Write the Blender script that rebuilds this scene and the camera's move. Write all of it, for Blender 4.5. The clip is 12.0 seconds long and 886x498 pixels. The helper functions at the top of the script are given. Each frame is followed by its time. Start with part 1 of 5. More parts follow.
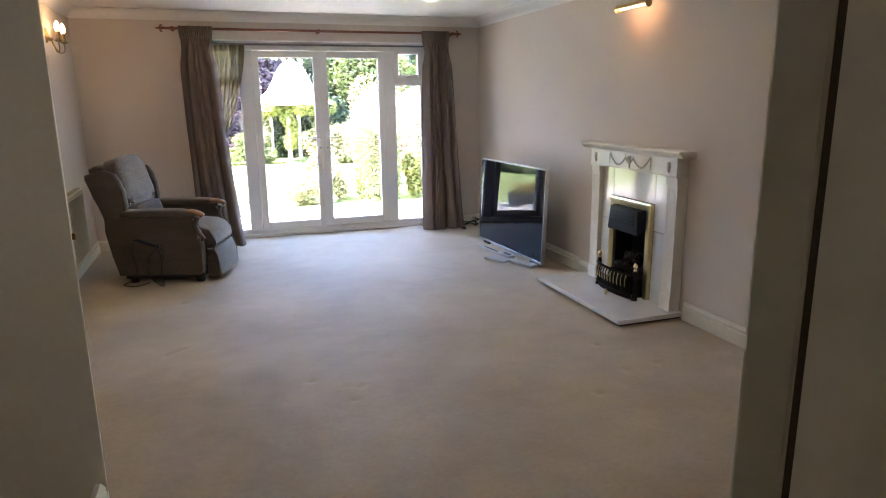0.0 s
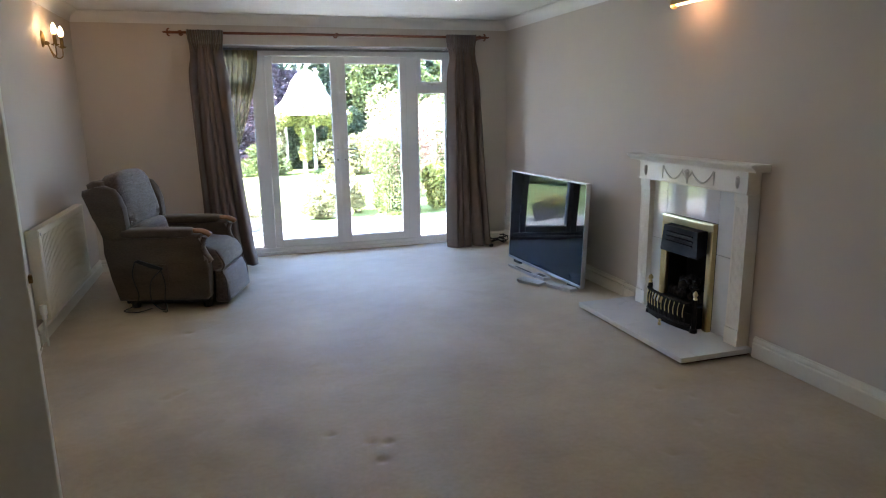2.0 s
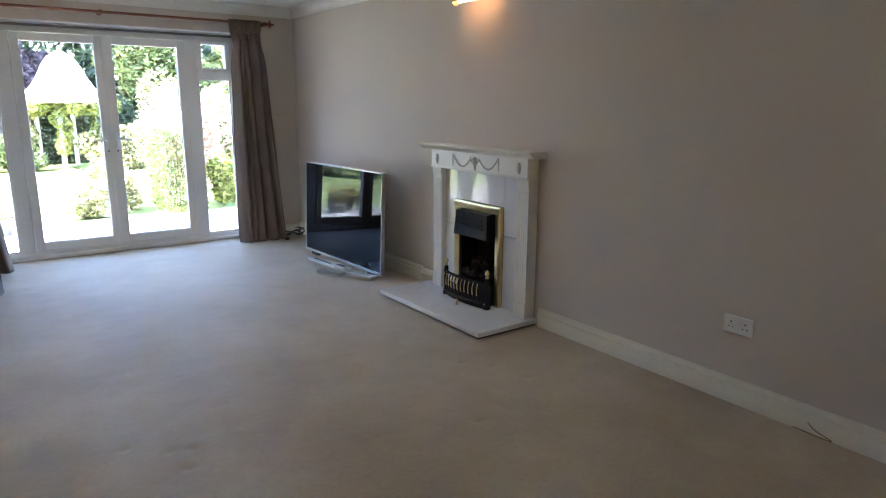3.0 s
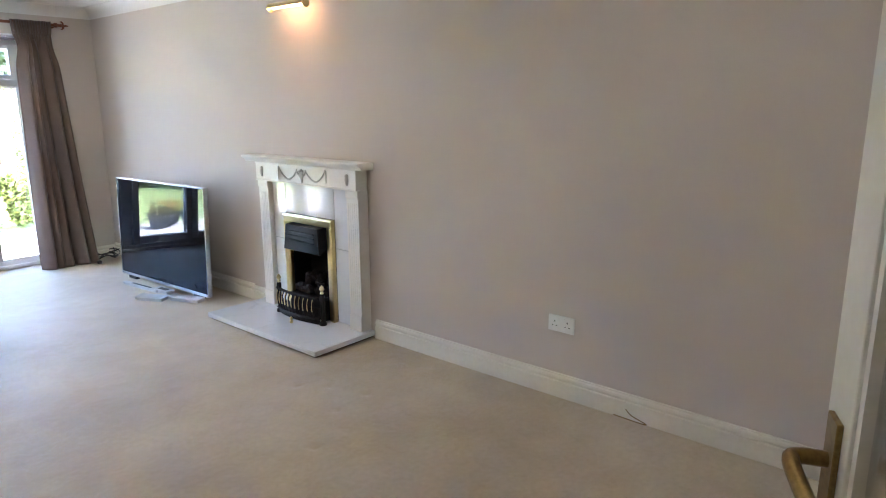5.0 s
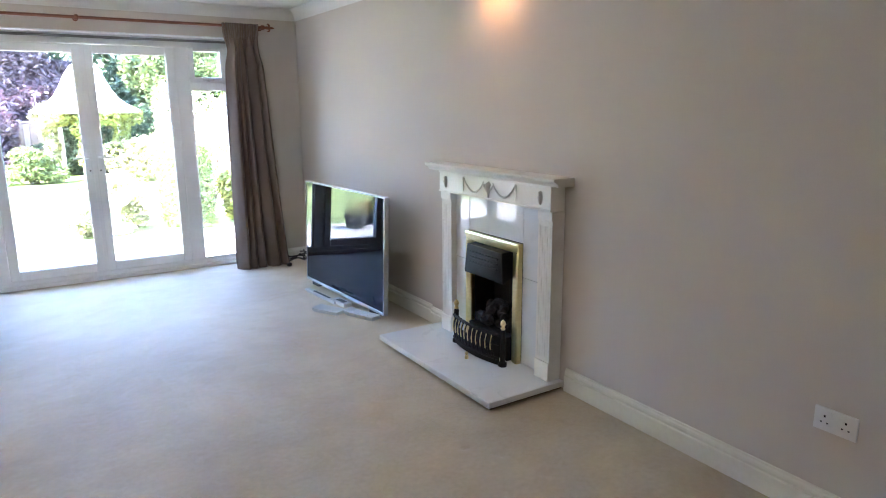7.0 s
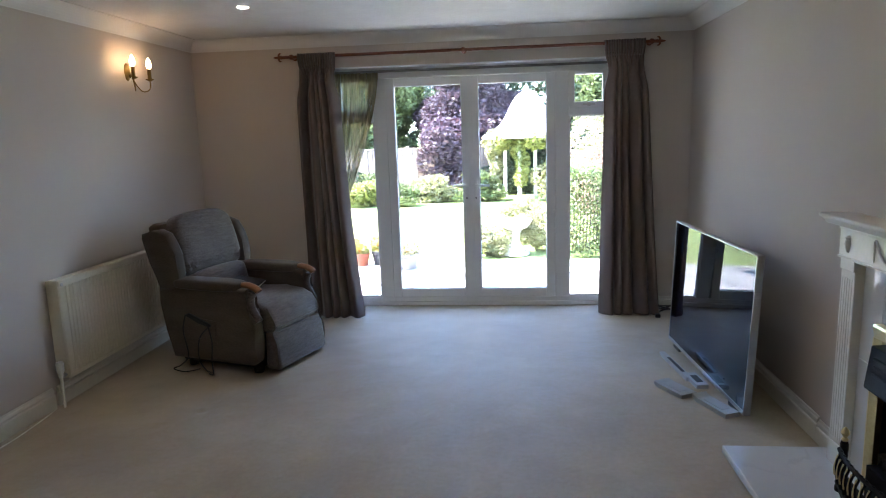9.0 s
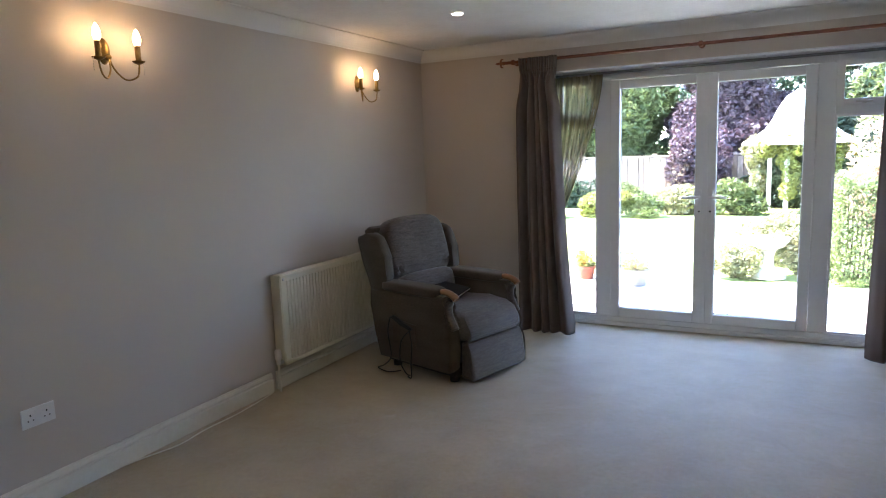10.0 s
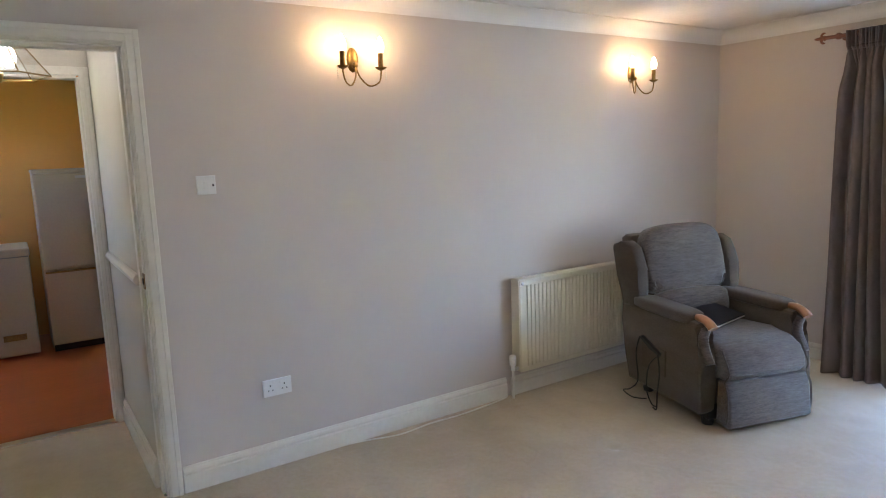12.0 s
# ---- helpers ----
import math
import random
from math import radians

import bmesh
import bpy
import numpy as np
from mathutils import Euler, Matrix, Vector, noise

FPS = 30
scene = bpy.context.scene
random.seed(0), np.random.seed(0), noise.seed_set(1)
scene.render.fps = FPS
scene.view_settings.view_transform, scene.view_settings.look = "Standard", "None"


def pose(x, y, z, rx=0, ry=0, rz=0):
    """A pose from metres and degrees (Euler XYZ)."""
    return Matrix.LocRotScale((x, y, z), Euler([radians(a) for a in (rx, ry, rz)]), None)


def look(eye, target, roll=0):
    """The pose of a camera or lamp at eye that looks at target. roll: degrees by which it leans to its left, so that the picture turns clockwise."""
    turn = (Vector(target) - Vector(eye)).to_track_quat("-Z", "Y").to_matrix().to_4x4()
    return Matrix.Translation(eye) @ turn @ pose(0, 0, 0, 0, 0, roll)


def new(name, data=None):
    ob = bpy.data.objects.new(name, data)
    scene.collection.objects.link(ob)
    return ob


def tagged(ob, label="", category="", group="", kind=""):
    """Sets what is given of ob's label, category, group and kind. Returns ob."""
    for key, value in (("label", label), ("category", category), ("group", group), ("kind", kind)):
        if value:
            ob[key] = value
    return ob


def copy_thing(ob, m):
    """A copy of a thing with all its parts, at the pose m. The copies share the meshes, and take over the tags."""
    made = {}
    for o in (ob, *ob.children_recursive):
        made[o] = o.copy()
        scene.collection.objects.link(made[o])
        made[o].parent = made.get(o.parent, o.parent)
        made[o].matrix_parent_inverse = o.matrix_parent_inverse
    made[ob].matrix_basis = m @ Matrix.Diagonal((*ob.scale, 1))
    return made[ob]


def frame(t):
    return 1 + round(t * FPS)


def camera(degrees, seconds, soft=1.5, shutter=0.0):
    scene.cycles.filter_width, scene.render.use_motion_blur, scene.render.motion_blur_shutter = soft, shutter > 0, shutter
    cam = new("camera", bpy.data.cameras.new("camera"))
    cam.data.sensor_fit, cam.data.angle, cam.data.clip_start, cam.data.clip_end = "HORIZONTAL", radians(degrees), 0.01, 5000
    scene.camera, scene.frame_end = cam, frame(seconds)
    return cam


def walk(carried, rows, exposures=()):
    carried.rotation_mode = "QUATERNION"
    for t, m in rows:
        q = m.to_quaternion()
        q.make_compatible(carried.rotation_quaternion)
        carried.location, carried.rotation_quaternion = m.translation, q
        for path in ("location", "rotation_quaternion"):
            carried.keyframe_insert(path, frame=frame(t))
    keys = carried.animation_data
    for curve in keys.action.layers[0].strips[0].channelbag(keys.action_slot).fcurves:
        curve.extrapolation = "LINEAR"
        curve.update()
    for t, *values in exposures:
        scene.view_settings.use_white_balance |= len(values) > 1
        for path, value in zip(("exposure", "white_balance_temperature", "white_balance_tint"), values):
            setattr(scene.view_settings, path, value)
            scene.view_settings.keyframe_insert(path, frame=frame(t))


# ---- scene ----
cam = camera(68.3, 12.0, soft=1.1)
PATH = [
    (0, (-0.236, 0.402, 1.48), (0.381, 2.251, 1.032), -0.7),
    (0.5, (-0.197, 0.604, 1.502), (0.316, 2.489, 1.075), -1.0),
    (1, (-0.184, 0.76, 1.507), (0.299, 2.655, 1.09), -1.0),
    (1.5, (-0.194, 0.873, 1.502), (0.298, 2.766, 1.085), -0.9),
    (2, (-0.192, 0.939, 1.461), (0.388, 2.807, 1.043), -0.9),
    (2.5, (-0.232, 0.945, 1.405), (0.652, 2.689, 0.987), 0.1),
    (3, (-0.246, 0.947, 1.427), (0.893, 2.532, 0.989), 0.3),
    (3.5, (-0.264, 0.966, 1.416), (1.051, 2.411, 0.989), 0.5),
    (3.7, (-0.301, 0.97, 1.415), (1.09, 2.345, 0.997), 1.0),
    (5.3, (-0.114, 0.952, 1.497), (1.399, 2.185, 1.061), 0.1),
    (5.5, (-0.105, 1.028, 1.5), (1.427, 2.237, 1.064), 0.4),
    (6, (0.036, 1.172, 1.482), (1.496, 2.466, 1.038), 0.3),
    (6.5, (0.178, 1.342, 1.51), (1.469, 2.8, 1.054), -0.2),
    (7, (0.361, 1.493, 1.486), (1.405, 3.144, 1.057), -0.4),
    (8.8, (1.083, 2.083, 1.503), (1.036, 4.05, 1.146), -1.6),
    (9, (1.167, 2.135, 1.515), (0.966, 4.095, 1.17), -1.8),
    (9.5, (1.25, 2.245, 1.526), (0.66, 4.13, 1.207), -2.0),
    (10, (1.373, 2.46, 1.494), (0.457, 4.213, 1.198), -2.1),
    (10.5, (1.455, 2.609, 1.503), (0.295, 4.212, 1.212), -2.3),
    (11, (1.577, 2.784, 1.491), (0.149, 4.157, 1.215), -2.5),
    (11.5, (1.63, 2.898, 1.499), (0.039, 4.078, 1.224), -2.4),
    (12, (1.592, 3.046, 1.538), (-0.061, 4.133, 1.246), -2.1),
]
EXPOSURES = [(0.0, 5.25, 6700, 19), (0.5, 5.0, 6420, 16), (1.5, 4.8, 6150, 15), (2.5, 4.85, 6120, 14), (3.5, 5.15, 6120, 14), (5.5, 6.13, 6030, 15), (6.5, 6.05, 5900, 14), (7.2, 5.48, 5920, 14), (9.0, 4.5, 5950, 14), (9.5, 4.48, 6030, 14), (10.5, 4.77, 6100, 16), (12.0, 5.6, 5900, 15)]
walk(cam, [(t, look(eye, target, roll)) for t, eye, target, roll in PATH], EXPOSURES)
SKY, SUN = 0.15, 2.3
BULB_W, DISC_W, STRIP_W, LANT_W, SPOT_W = 2.1, 3.2, 0.65, 0.75, 0.035

# ---------------------------------------------------------------- sky, sun
SUN_AZ, SUN_EL = radians(-99), radians(54)
sun_dir = Vector((math.sin(SUN_AZ) * math.cos(SUN_EL), math.cos(SUN_AZ) * math.cos(SUN_EL), math.sin(SUN_EL)))
world = bpy.data.worlds.new("sky")
scene.world = world
world.use_nodes = True
sky = world.node_tree.nodes.new("ShaderNodeTexSky")
sky.sky_type = "NISHITA"
sky.sun_disc = False
sky.ozone_density = 3.5
sky.sun_elevation, sky.sun_rotation = SUN_EL, SUN_AZ
world.node_tree.links.new(sky.outputs[0], world.node_tree.nodes["Background"].inputs[0])
world.node_tree.nodes["Background"].inputs[1].default_value = SKY
sun = new("sun", bpy.data.lights.new("sun", "SUN"))
sun.data.energy, sun.data.angle, sun.data.color = SUN, radians(0.6), (1.0, 0.95, 0.88)
sun.matrix_world = look(sun_dir * 30, (0, 0, 0))


# ---------------------------------------------------------------- materials
def nodes_of(name):
    m = bpy.data.materials.new(name)
    m.use_nodes = True
    return m, m.node_tree.nodes, m.node_tree.links, m.node_tree.nodes["Principled BSDF"]


def surface(name, dark, light, rough=0.6, metal=0.0, scale=4.0, fine=80.0, bump=0.1, dist=0.002, stretch=(1, 1, 1), sheen=0.0, spec=0.5, coat=0.0, vary=0.0):
    """Two scales of noise between two colours, with fine relief."""
    m, n, l, b = nodes_of(name)
    co = n.new("ShaderNodeTexCoord")
    mp = n.new("ShaderNodeMapping")
    mp.inputs["Scale"].default_value = stretch
    l.new(co.outputs["Object"], mp.inputs[0])
    a = n.new("ShaderNodeTexNoise")
    a.inputs["Scale"].default_value, a.inputs["Detail"].default_value = scale, 5
    f = n.new("ShaderNodeTexNoise")
    f.inputs["Scale"].default_value, f.inputs["Detail"].default_value = fine, 4
    for t in (a, f):
        l.new(mp.outputs[0], t.inputs["Vector"])
    mix = n.new("ShaderNodeMix")
    mix.inputs[0].default_value = 0.5
    l.new(a.outputs["Fac"], mix.inputs[2])
    l.new(f.outputs["Fac"], mix.inputs[3])
    fac = mix.outputs[0]
    if vary:
        info = n.new("ShaderNodeObjectInfo")
        ma = n.new("ShaderNodeMath")
        ma.operation = "MULTIPLY_ADD"
        l.new(info.outputs["Random"], ma.inputs[0])
        ma.inputs[1].default_value = vary
        l.new(fac, ma.inputs[2])
        sb = n.new("ShaderNodeMath")
        sb.operation = "SUBTRACT"
        l.new(ma.outputs[0], sb.inputs[0])
        sb.inputs[1].default_value = vary / 2
        fac = sb.outputs[0]
    ramp = n.new("ShaderNodeValToRGB")
    ramp.color_ramp.elements[0].position, ramp.color_ramp.elements[1].position = 0.32, 0.68
    ramp.color_ramp.elements[0].color, ramp.color_ramp.elements[1].color = (*dark, 1), (*light, 1)
    l.new(fac, ramp.inputs[0])
    l.new(ramp.outputs[0], b.inputs["Base Color"])
    bp = n.new("ShaderNodeBump")
    bp.inputs["Strength"].default_value, bp.inputs["Distance"].default_value = bump, dist
    l.new(f.outputs["Fac"], bp.inputs["Height"])
    l.new(bp.outputs[0], b.inputs["Normal"])
    b.inputs["Roughness"].default_value, b.inputs["Metallic"].default_value = rough, metal
    b.inputs["Specular IOR Level"].default_value = spec
    b.inputs["Sheen Weight"].default_value = sheen
    b.inputs["Coat Weight"].default_value = coat
    return m


def glow(name, colour, strength):
    m, n, l, b = nodes_of(name)
    b.inputs["Base Color"].default_value = (*colour, 1)
    b.inputs["Emission Color"].default_value = (*colour, 1)
    b.inputs["Emission Strength"].default_value = strength
    return m


WALL = surface("wall_paint", (0.605, 0.536, 0.473), (0.645, 0.576, 0.513), 0.72, scale=1.3, fine=220, bump=0.12, dist=0.001, spec=0.3)
CEIL = surface("ceiling_texture", (0.76, 0.75, 0.72), (0.84, 0.83, 0.80), 0.85, scale=7, fine=60, bump=0.35, dist=0.004, spec=0.2)
COVE = surface("coving_paint", (0.80, 0.785, 0.75), (0.84, 0.825, 0.79), 0.7, scale=2, fine=150, bump=0.05, spec=0.3)
CARPET = surface("carpet_pile", (0.50, 0.412, 0.282), (0.62, 0.522, 0.372), 0.60, scale=40, fine=420, bump=0.35, dist=0.004, sheen=0.25, spec=0.65)


def wear(m, scale, lo, dist):
    """Broad trodden and soiled patches over a material's own colour."""
    n, l = m.node_tree.nodes, m.node_tree.links
    b = n["Principled BSDF"]
    old = b.inputs["Base Color"].links[0].from_socket
    co = n.new("ShaderNodeTexCoord")
    t = n.new("ShaderNodeTexNoise")
    t.inputs["Scale"].default_value, t.inputs["Detail"].default_value, t.inputs["Distortion"].default_value = scale, 6, dist
    l.new(co.outputs["Object"], t.inputs["Vector"])
    r = n.new("ShaderNodeValToRGB")
    r.color_ramp.elements[0].position, r.color_ramp.elements[1].position = 0.38, 0.60
    r.color_ramp.elements[0].color, r.color_ramp.elements[1].color = (*lo, 1), (1, 1, 1, 1)
    l.new(t.outputs["Fac"], r.inputs[0])
    mx = n.new("ShaderNodeMix")
    mx.data_type, mx.blend_type = "RGBA", "MULTIPLY"
    mx.inputs[0].default_value = 1.0
    l.new(old, mx.inputs[6])
    l.new(r.outputs[0], mx.inputs[7])
    l.new(mx.outputs[2], b.inputs["Base Color"])


CARPET.node_tree.nodes["Principled BSDF"].inputs["Sheen Weight"].default_value = 0.6
CARPET.node_tree.nodes["Principled BSDF"].inputs["Sheen Roughness"].default_value = 0.35
wear(CARPET, 0.9, (0.80, 0.76, 0.69), 0.2)
wear(CARPET, 5.0, (0.93, 0.915, 0.89), 0.3)


def trodden(m, centre, radii, lo):
    """A soiled patch with a ragged edge, where feet leave the doorway."""
    n, l = m.node_tree.nodes, m.node_tree.links
    b = n["Principled BSDF"]
    old = b.inputs["Base Color"].links[0].from_socket
    co = n.new("ShaderNodeTexCoord")
    mp = n.new("ShaderNodeMapping")
    mp.inputs["Location"].default_value = (-centre[0] / radii[0], -centre[1] / radii[1], 0)
    mp.inputs["Scale"].default_value = (1 / radii[0], 1 / radii[1], 0)
    l.new(co.outputs["Object"], mp.inputs[0])
    ln = n.new("ShaderNodeVectorMath")
    ln.operation = "LENGTH"
    l.new(mp.outputs[0], ln.inputs[0])
    t = n.new("ShaderNodeTexNoise")
    t.inputs["Scale"].default_value, t.inputs["Detail"].default_value = 2.2, 5
    l.new(co.outputs["Object"], t.inputs["Vector"])
    ma = n.new("ShaderNodeMath")
    ma.operation = "MULTIPLY_ADD"
    l.new(t.outputs["Fac"], ma.inputs[0])
    ma.inputs[1].default_value = 0.9
    l.new(ln.outputs["Value"], ma.inputs[2])
    r = n.new("ShaderNodeValToRGB")
    r.color_ramp.elements[0].position, r.color_ramp.elements[1].position = 0.82, 1.0
    r.color_ramp.elements[0].color, r.color_ramp.elements[1].color = (*lo, 1), (1, 1, 1, 1)
    scale_down = n.new("ShaderNodeMath")
    scale_down.operation = "MULTIPLY"
    scale_down.inputs[1].default_value = 0.66
    l.new(ma.outputs[0], scale_down.inputs[0])
    l.new(scale_down.outputs[0], r.inputs[0])
    mx = n.new("ShaderNodeMix")
    mx.data_type, mx.blend_type = "RGBA", "MULTIPLY"
    mx.inputs[0].default_value = 1.0
    l.new(old, mx.inputs[6])
    l.new(r.outputs[0], mx.inputs[7])
    l.new(mx.outputs[2], b.inputs["Base Color"])


trodden(CARPET, (-0.60, 3.15), (0.80, 0.95), (0.82, 0.80, 0.76))
GLOSS = surface("cream_gloss", (0.76, 0.72, 0.62), (0.82, 0.79, 0.70), 0.32, scale=2.5, fine=40, bump=0.03)
UPVC = surface("white_upvc", (0.82, 0.83, 0.84), (0.86, 0.87, 0.88), 0.28, scale=2, fine=30, bump=0.01)
GREY = surface("gasket", (0.16, 0.16, 0.16), (0.22, 0.22, 0.22), 0.5)
CURTAIN = surface("taupe_curtain", (0.142, 0.101, 0.084), (0.19, 0.143, 0.12), 0.8, scale=5, fine=260, bump=0.15, dist=0.002, stretch=(1, 1, 0.25), sheen=0.25, spec=0.2)
TIMBER = surface("stained_rod", (0.16, 0.050, 0.022), (0.27, 0.095, 0.04), 0.35, scale=6, fine=60, bump=0.05, stretch=(0.2, 1, 1))
HONEY = surface("honey_wood", (0.26, 0.11, 0.04), (0.40, 0.185, 0.072), 0.35, scale=9, fine=60, stretch=(0.3, 1, 1), bump=0.05)
FABRIC = surface("chair_weave", (0.066, 0.050, 0.039), (0.168, 0.132, 0.106), 0.85, scale=34, fine=110, bump=0.7, dist=0.004, stretch=(1.0, 0.28, 2.2), sheen=0.35, spec=0.25)
# Same cloth as FABRIC, with shade on sides and arms put into its colour.
FABRIC_SHADED = surface("chair_weave_shaded", (0.078, 0.062, 0.047), (0.132, 0.107, 0.082), 0.9, scale=7, fine=140, bump=0.4, dist=0.002, stretch=(0.4, 1, 1.5), sheen=0.2, spec=0.2)
# Dark brown that stands in for shade in narrow gaps.
GAP_SHADE = surface("gap_shade_brown", (0.05, 0.034, 0.02), (0.09, 0.062, 0.038), 0.9, scale=30, fine=200, bump=0.5)
BLACK = surface("black_iron", (0.009, 0.009, 0.010), (0.02, 0.02, 0.022), 0.6, scale=20, fine=120, bump=0.2, spec=0.3)
CAST = surface("dark_blue_enamel", (0.010, 0.011, 0.015), (0.018, 0.020, 0.026), 0.55, scale=20, fine=120, bump=0.08, spec=0.2)
RUBBER = surface("black_plastic", (0.012, 0.012, 0.014), (0.022, 0.022, 0.025), 0.4, scale=10, fine=100, bump=0.05)
COAL = surface("coal", (0.008, 0.007, 0.007), (0.032, 0.027, 0.024), 0.8, scale=30, fine=90, bump=0.8, dist=0.01)
BRASS = surface("polished_brass", (0.72, 0.57, 0.27), (0.82, 0.69, 0.37), 0.3, metal=1, scale=8, fine=90, bump=0.03)
OLDBRASS = surface("aged_brass", (0.19, 0.12, 0.045), (0.34, 0.23, 0.085), 0.35, metal=1, scale=25, fine=120, bump=0.1)
CHROME = surface("satin_metal", (0.62, 0.61, 0.58), (0.72, 0.71, 0.68), 0.28, metal=1, scale=12, fine=120, bump=0.03)
MANTEL = surface("cream_mantel", (0.80, 0.765, 0.695), (0.86, 0.83, 0.765), 0.35, scale=3, fine=60, bump=0.04)
SWAG = surface("mantel_relief", (0.52, 0.49, 0.43), (0.66, 0.63, 0.57), 0.55, scale=25, fine=120, bump=0.3)
PLASTIC = surface("white_plastic", (0.80, 0.79, 0.76), (0.85, 0.84, 0.81), 0.35, scale=4, fine=50, bump=0.01)
RADIATOR = surface("cream_enamel", (0.72, 0.67, 0.52), (0.78, 0.73, 0.58), 0.35, scale=3, fine=60, bump=0.03)
SILVER = surface("silver_bezel", (0.40, 0.40, 0.41), (0.48, 0.48, 0.49), 0.38, metal=0.8, scale=6, fine=100, bump=0.02)
PAPER = surface("grey_stand", (0.46, 0.46, 0.455), (0.57, 0.57, 0.56), 0.4, metal=0.3, scale=6, fine=80, bump=0.05)
SCREEN = surface("dark_screen", (0.0025, 0.0035, 0.007), (0.0035, 0.005, 0.010), 0.0, scale=2, fine=10, bump=0.0, spec=0.17)
SCREEN.node_tree.nodes["Principled BSDF"].inputs["Specular Tint"].default_value = (0.40, 0.63, 1.0, 1)
OCHRE = surface("ochre_wall", (0.58, 0.285, 0.068), (0.64, 0.33, 0.085), 0.7, scale=1.5, fine=160, bump=0.1)
REDFLOOR = surface("red_laminate", (0.36, 0.085, 0.022), (0.47, 0.125, 0.036), 0.3, scale=3, fine=50, stretch=(1, 0.15, 1), bump=0.03)
LOBBY = surface("lobby_paper", (0.57, 0.525, 0.43), (0.63, 0.585, 0.49), 0.7, scale=2, fine=130, bump=0.2)
FRIDGE = surface("fridge_enamel", (0.42, 0.36, 0.265), (0.47, 0.405, 0.30), 0.35, scale=2, fine=60, bump=0.02)
PAVING = surface("sandstone_paving", (0.42, 0.39, 0.34), (0.58, 0.54, 0.47), 0.85, scale=5, fine=90, bump=0.4, dist=0.004, vary=0.5)
SOIL = surface("soil", (0.05, 0.035, 0.025), (0.10, 0.075, 0.05), 0.95, scale=8, fine=60, bump=0.8, dist=0.02)
LAWN = surface("lawn_grass", (0.22, 0.28, 0.085), (0.38, 0.43, 0.16), 0.9, scale=1.2, fine=70, bump=0.9, dist=0.03, spec=0.2)
FENCE = surface("weathered_fence", (0.24, 0.165, 0.12), (0.38, 0.28, 0.21), 0.85, scale=3, fine=60, stretch=(3, 3, 0.3), bump=0.3, vary=0.4)
BARK = surface("bark", (0.06, 0.045, 0.035), (0.13, 0.10, 0.075), 0.9, scale=8, fine=50, stretch=(2, 2, 0.4), bump=0.8, dist=0.02)
STONE = surface("cast_stone", (0.42, 0.40, 0.35), (0.58, 0.55, 0.49), 0.85, scale=8, fine=90, bump=0.4, dist=0.004)
TERRA = surface("terracotta", (0.19, 0.048, 0.024), (0.27, 0.08, 0.04), 0.8, scale=8, fine=90, bump=0.2)
POTGREY = surface("grey_glazed_pot", (0.11, 0.105, 0.10), (0.17, 0.165, 0.155), 0.6, scale=7, fine=90, bump=0.2)
SHINGLE = surface("pale_roof", (0.60, 0.57, 0.50), (0.74, 0.71, 0.64), 0.8, scale=6, fine=60, bump=0.5, dist=0.01)
WHITEWOOD = surface("white_timber", (0.72, 0.71, 0.68), (0.80, 0.79, 0.76), 0.5, scale=4, fine=60, bump=0.1)


def leafy(name, a, b_, through_col):
    m, n, l, b = nodes_of(name)
    geo = n.new("ShaderNodeNewGeometry")
    ramp = n.new("ShaderNodeValToRGB")
    ramp.color_ramp.elements[0].color, ramp.color_ramp.elements[1].color = (*a, 1), (*b_, 1)
    l.new(geo.outputs["Random Per Island"], ramp.inputs[0])
    l.new(ramp.outputs[0], b.inputs["Base Color"])
    b.inputs["Roughness"].default_value = 0.5
    tr = n.new("ShaderNodeBsdfTranslucent")
    tr.inputs[0].default_value = (*through_col, 1)
    mx = n.new("ShaderNodeMixShader")
    mx.inputs[0].default_value = 0.35
    l.new(b.outputs[0], mx.inputs[1])
    l.new(tr.outputs[0], mx.inputs[2])
    l.new(mx.outputs[0], n["Material Output"].inputs[0])
    return m


LEAF_GREEN = leafy("green_leaves", (0.06, 0.085, 0.028), (0.22, 0.255, 0.10), (0.17, 0.21, 0.06))
LEAF_PURPLE = leafy("copper_leaves", (0.045, 0.03, 0.038), (0.16, 0.115, 0.135), (0.12, 0.06, 0.075))
LEAF_DARK = leafy("conifer_leaves", (0.03, 0.05, 0.03), (0.09, 0.125, 0.075), (0.06, 0.10, 0.05))
LEAF_LIME = leafy("lime_leaves", (0.16, 0.175, 0.04), (0.32, 0.32, 0.10), (0.28, 0.28, 0.06))
LEAF_PALE = leafy("variegated_leaves", (0.20, 0.20, 0.08), (0.44, 0.40, 0.24), (0.30, 0.30, 0.13))
LEAF_PINK = leafy("blossom", (0.36, 0.24, 0.18), (0.58, 0.40, 0.32), (0.5, 0.32, 0.24))
LEAF_FLOWER = leafy("orange_flowers", (0.50, 0.12, 0.02), (0.70, 0.40, 0.06), (0.6, 0.25, 0.03))


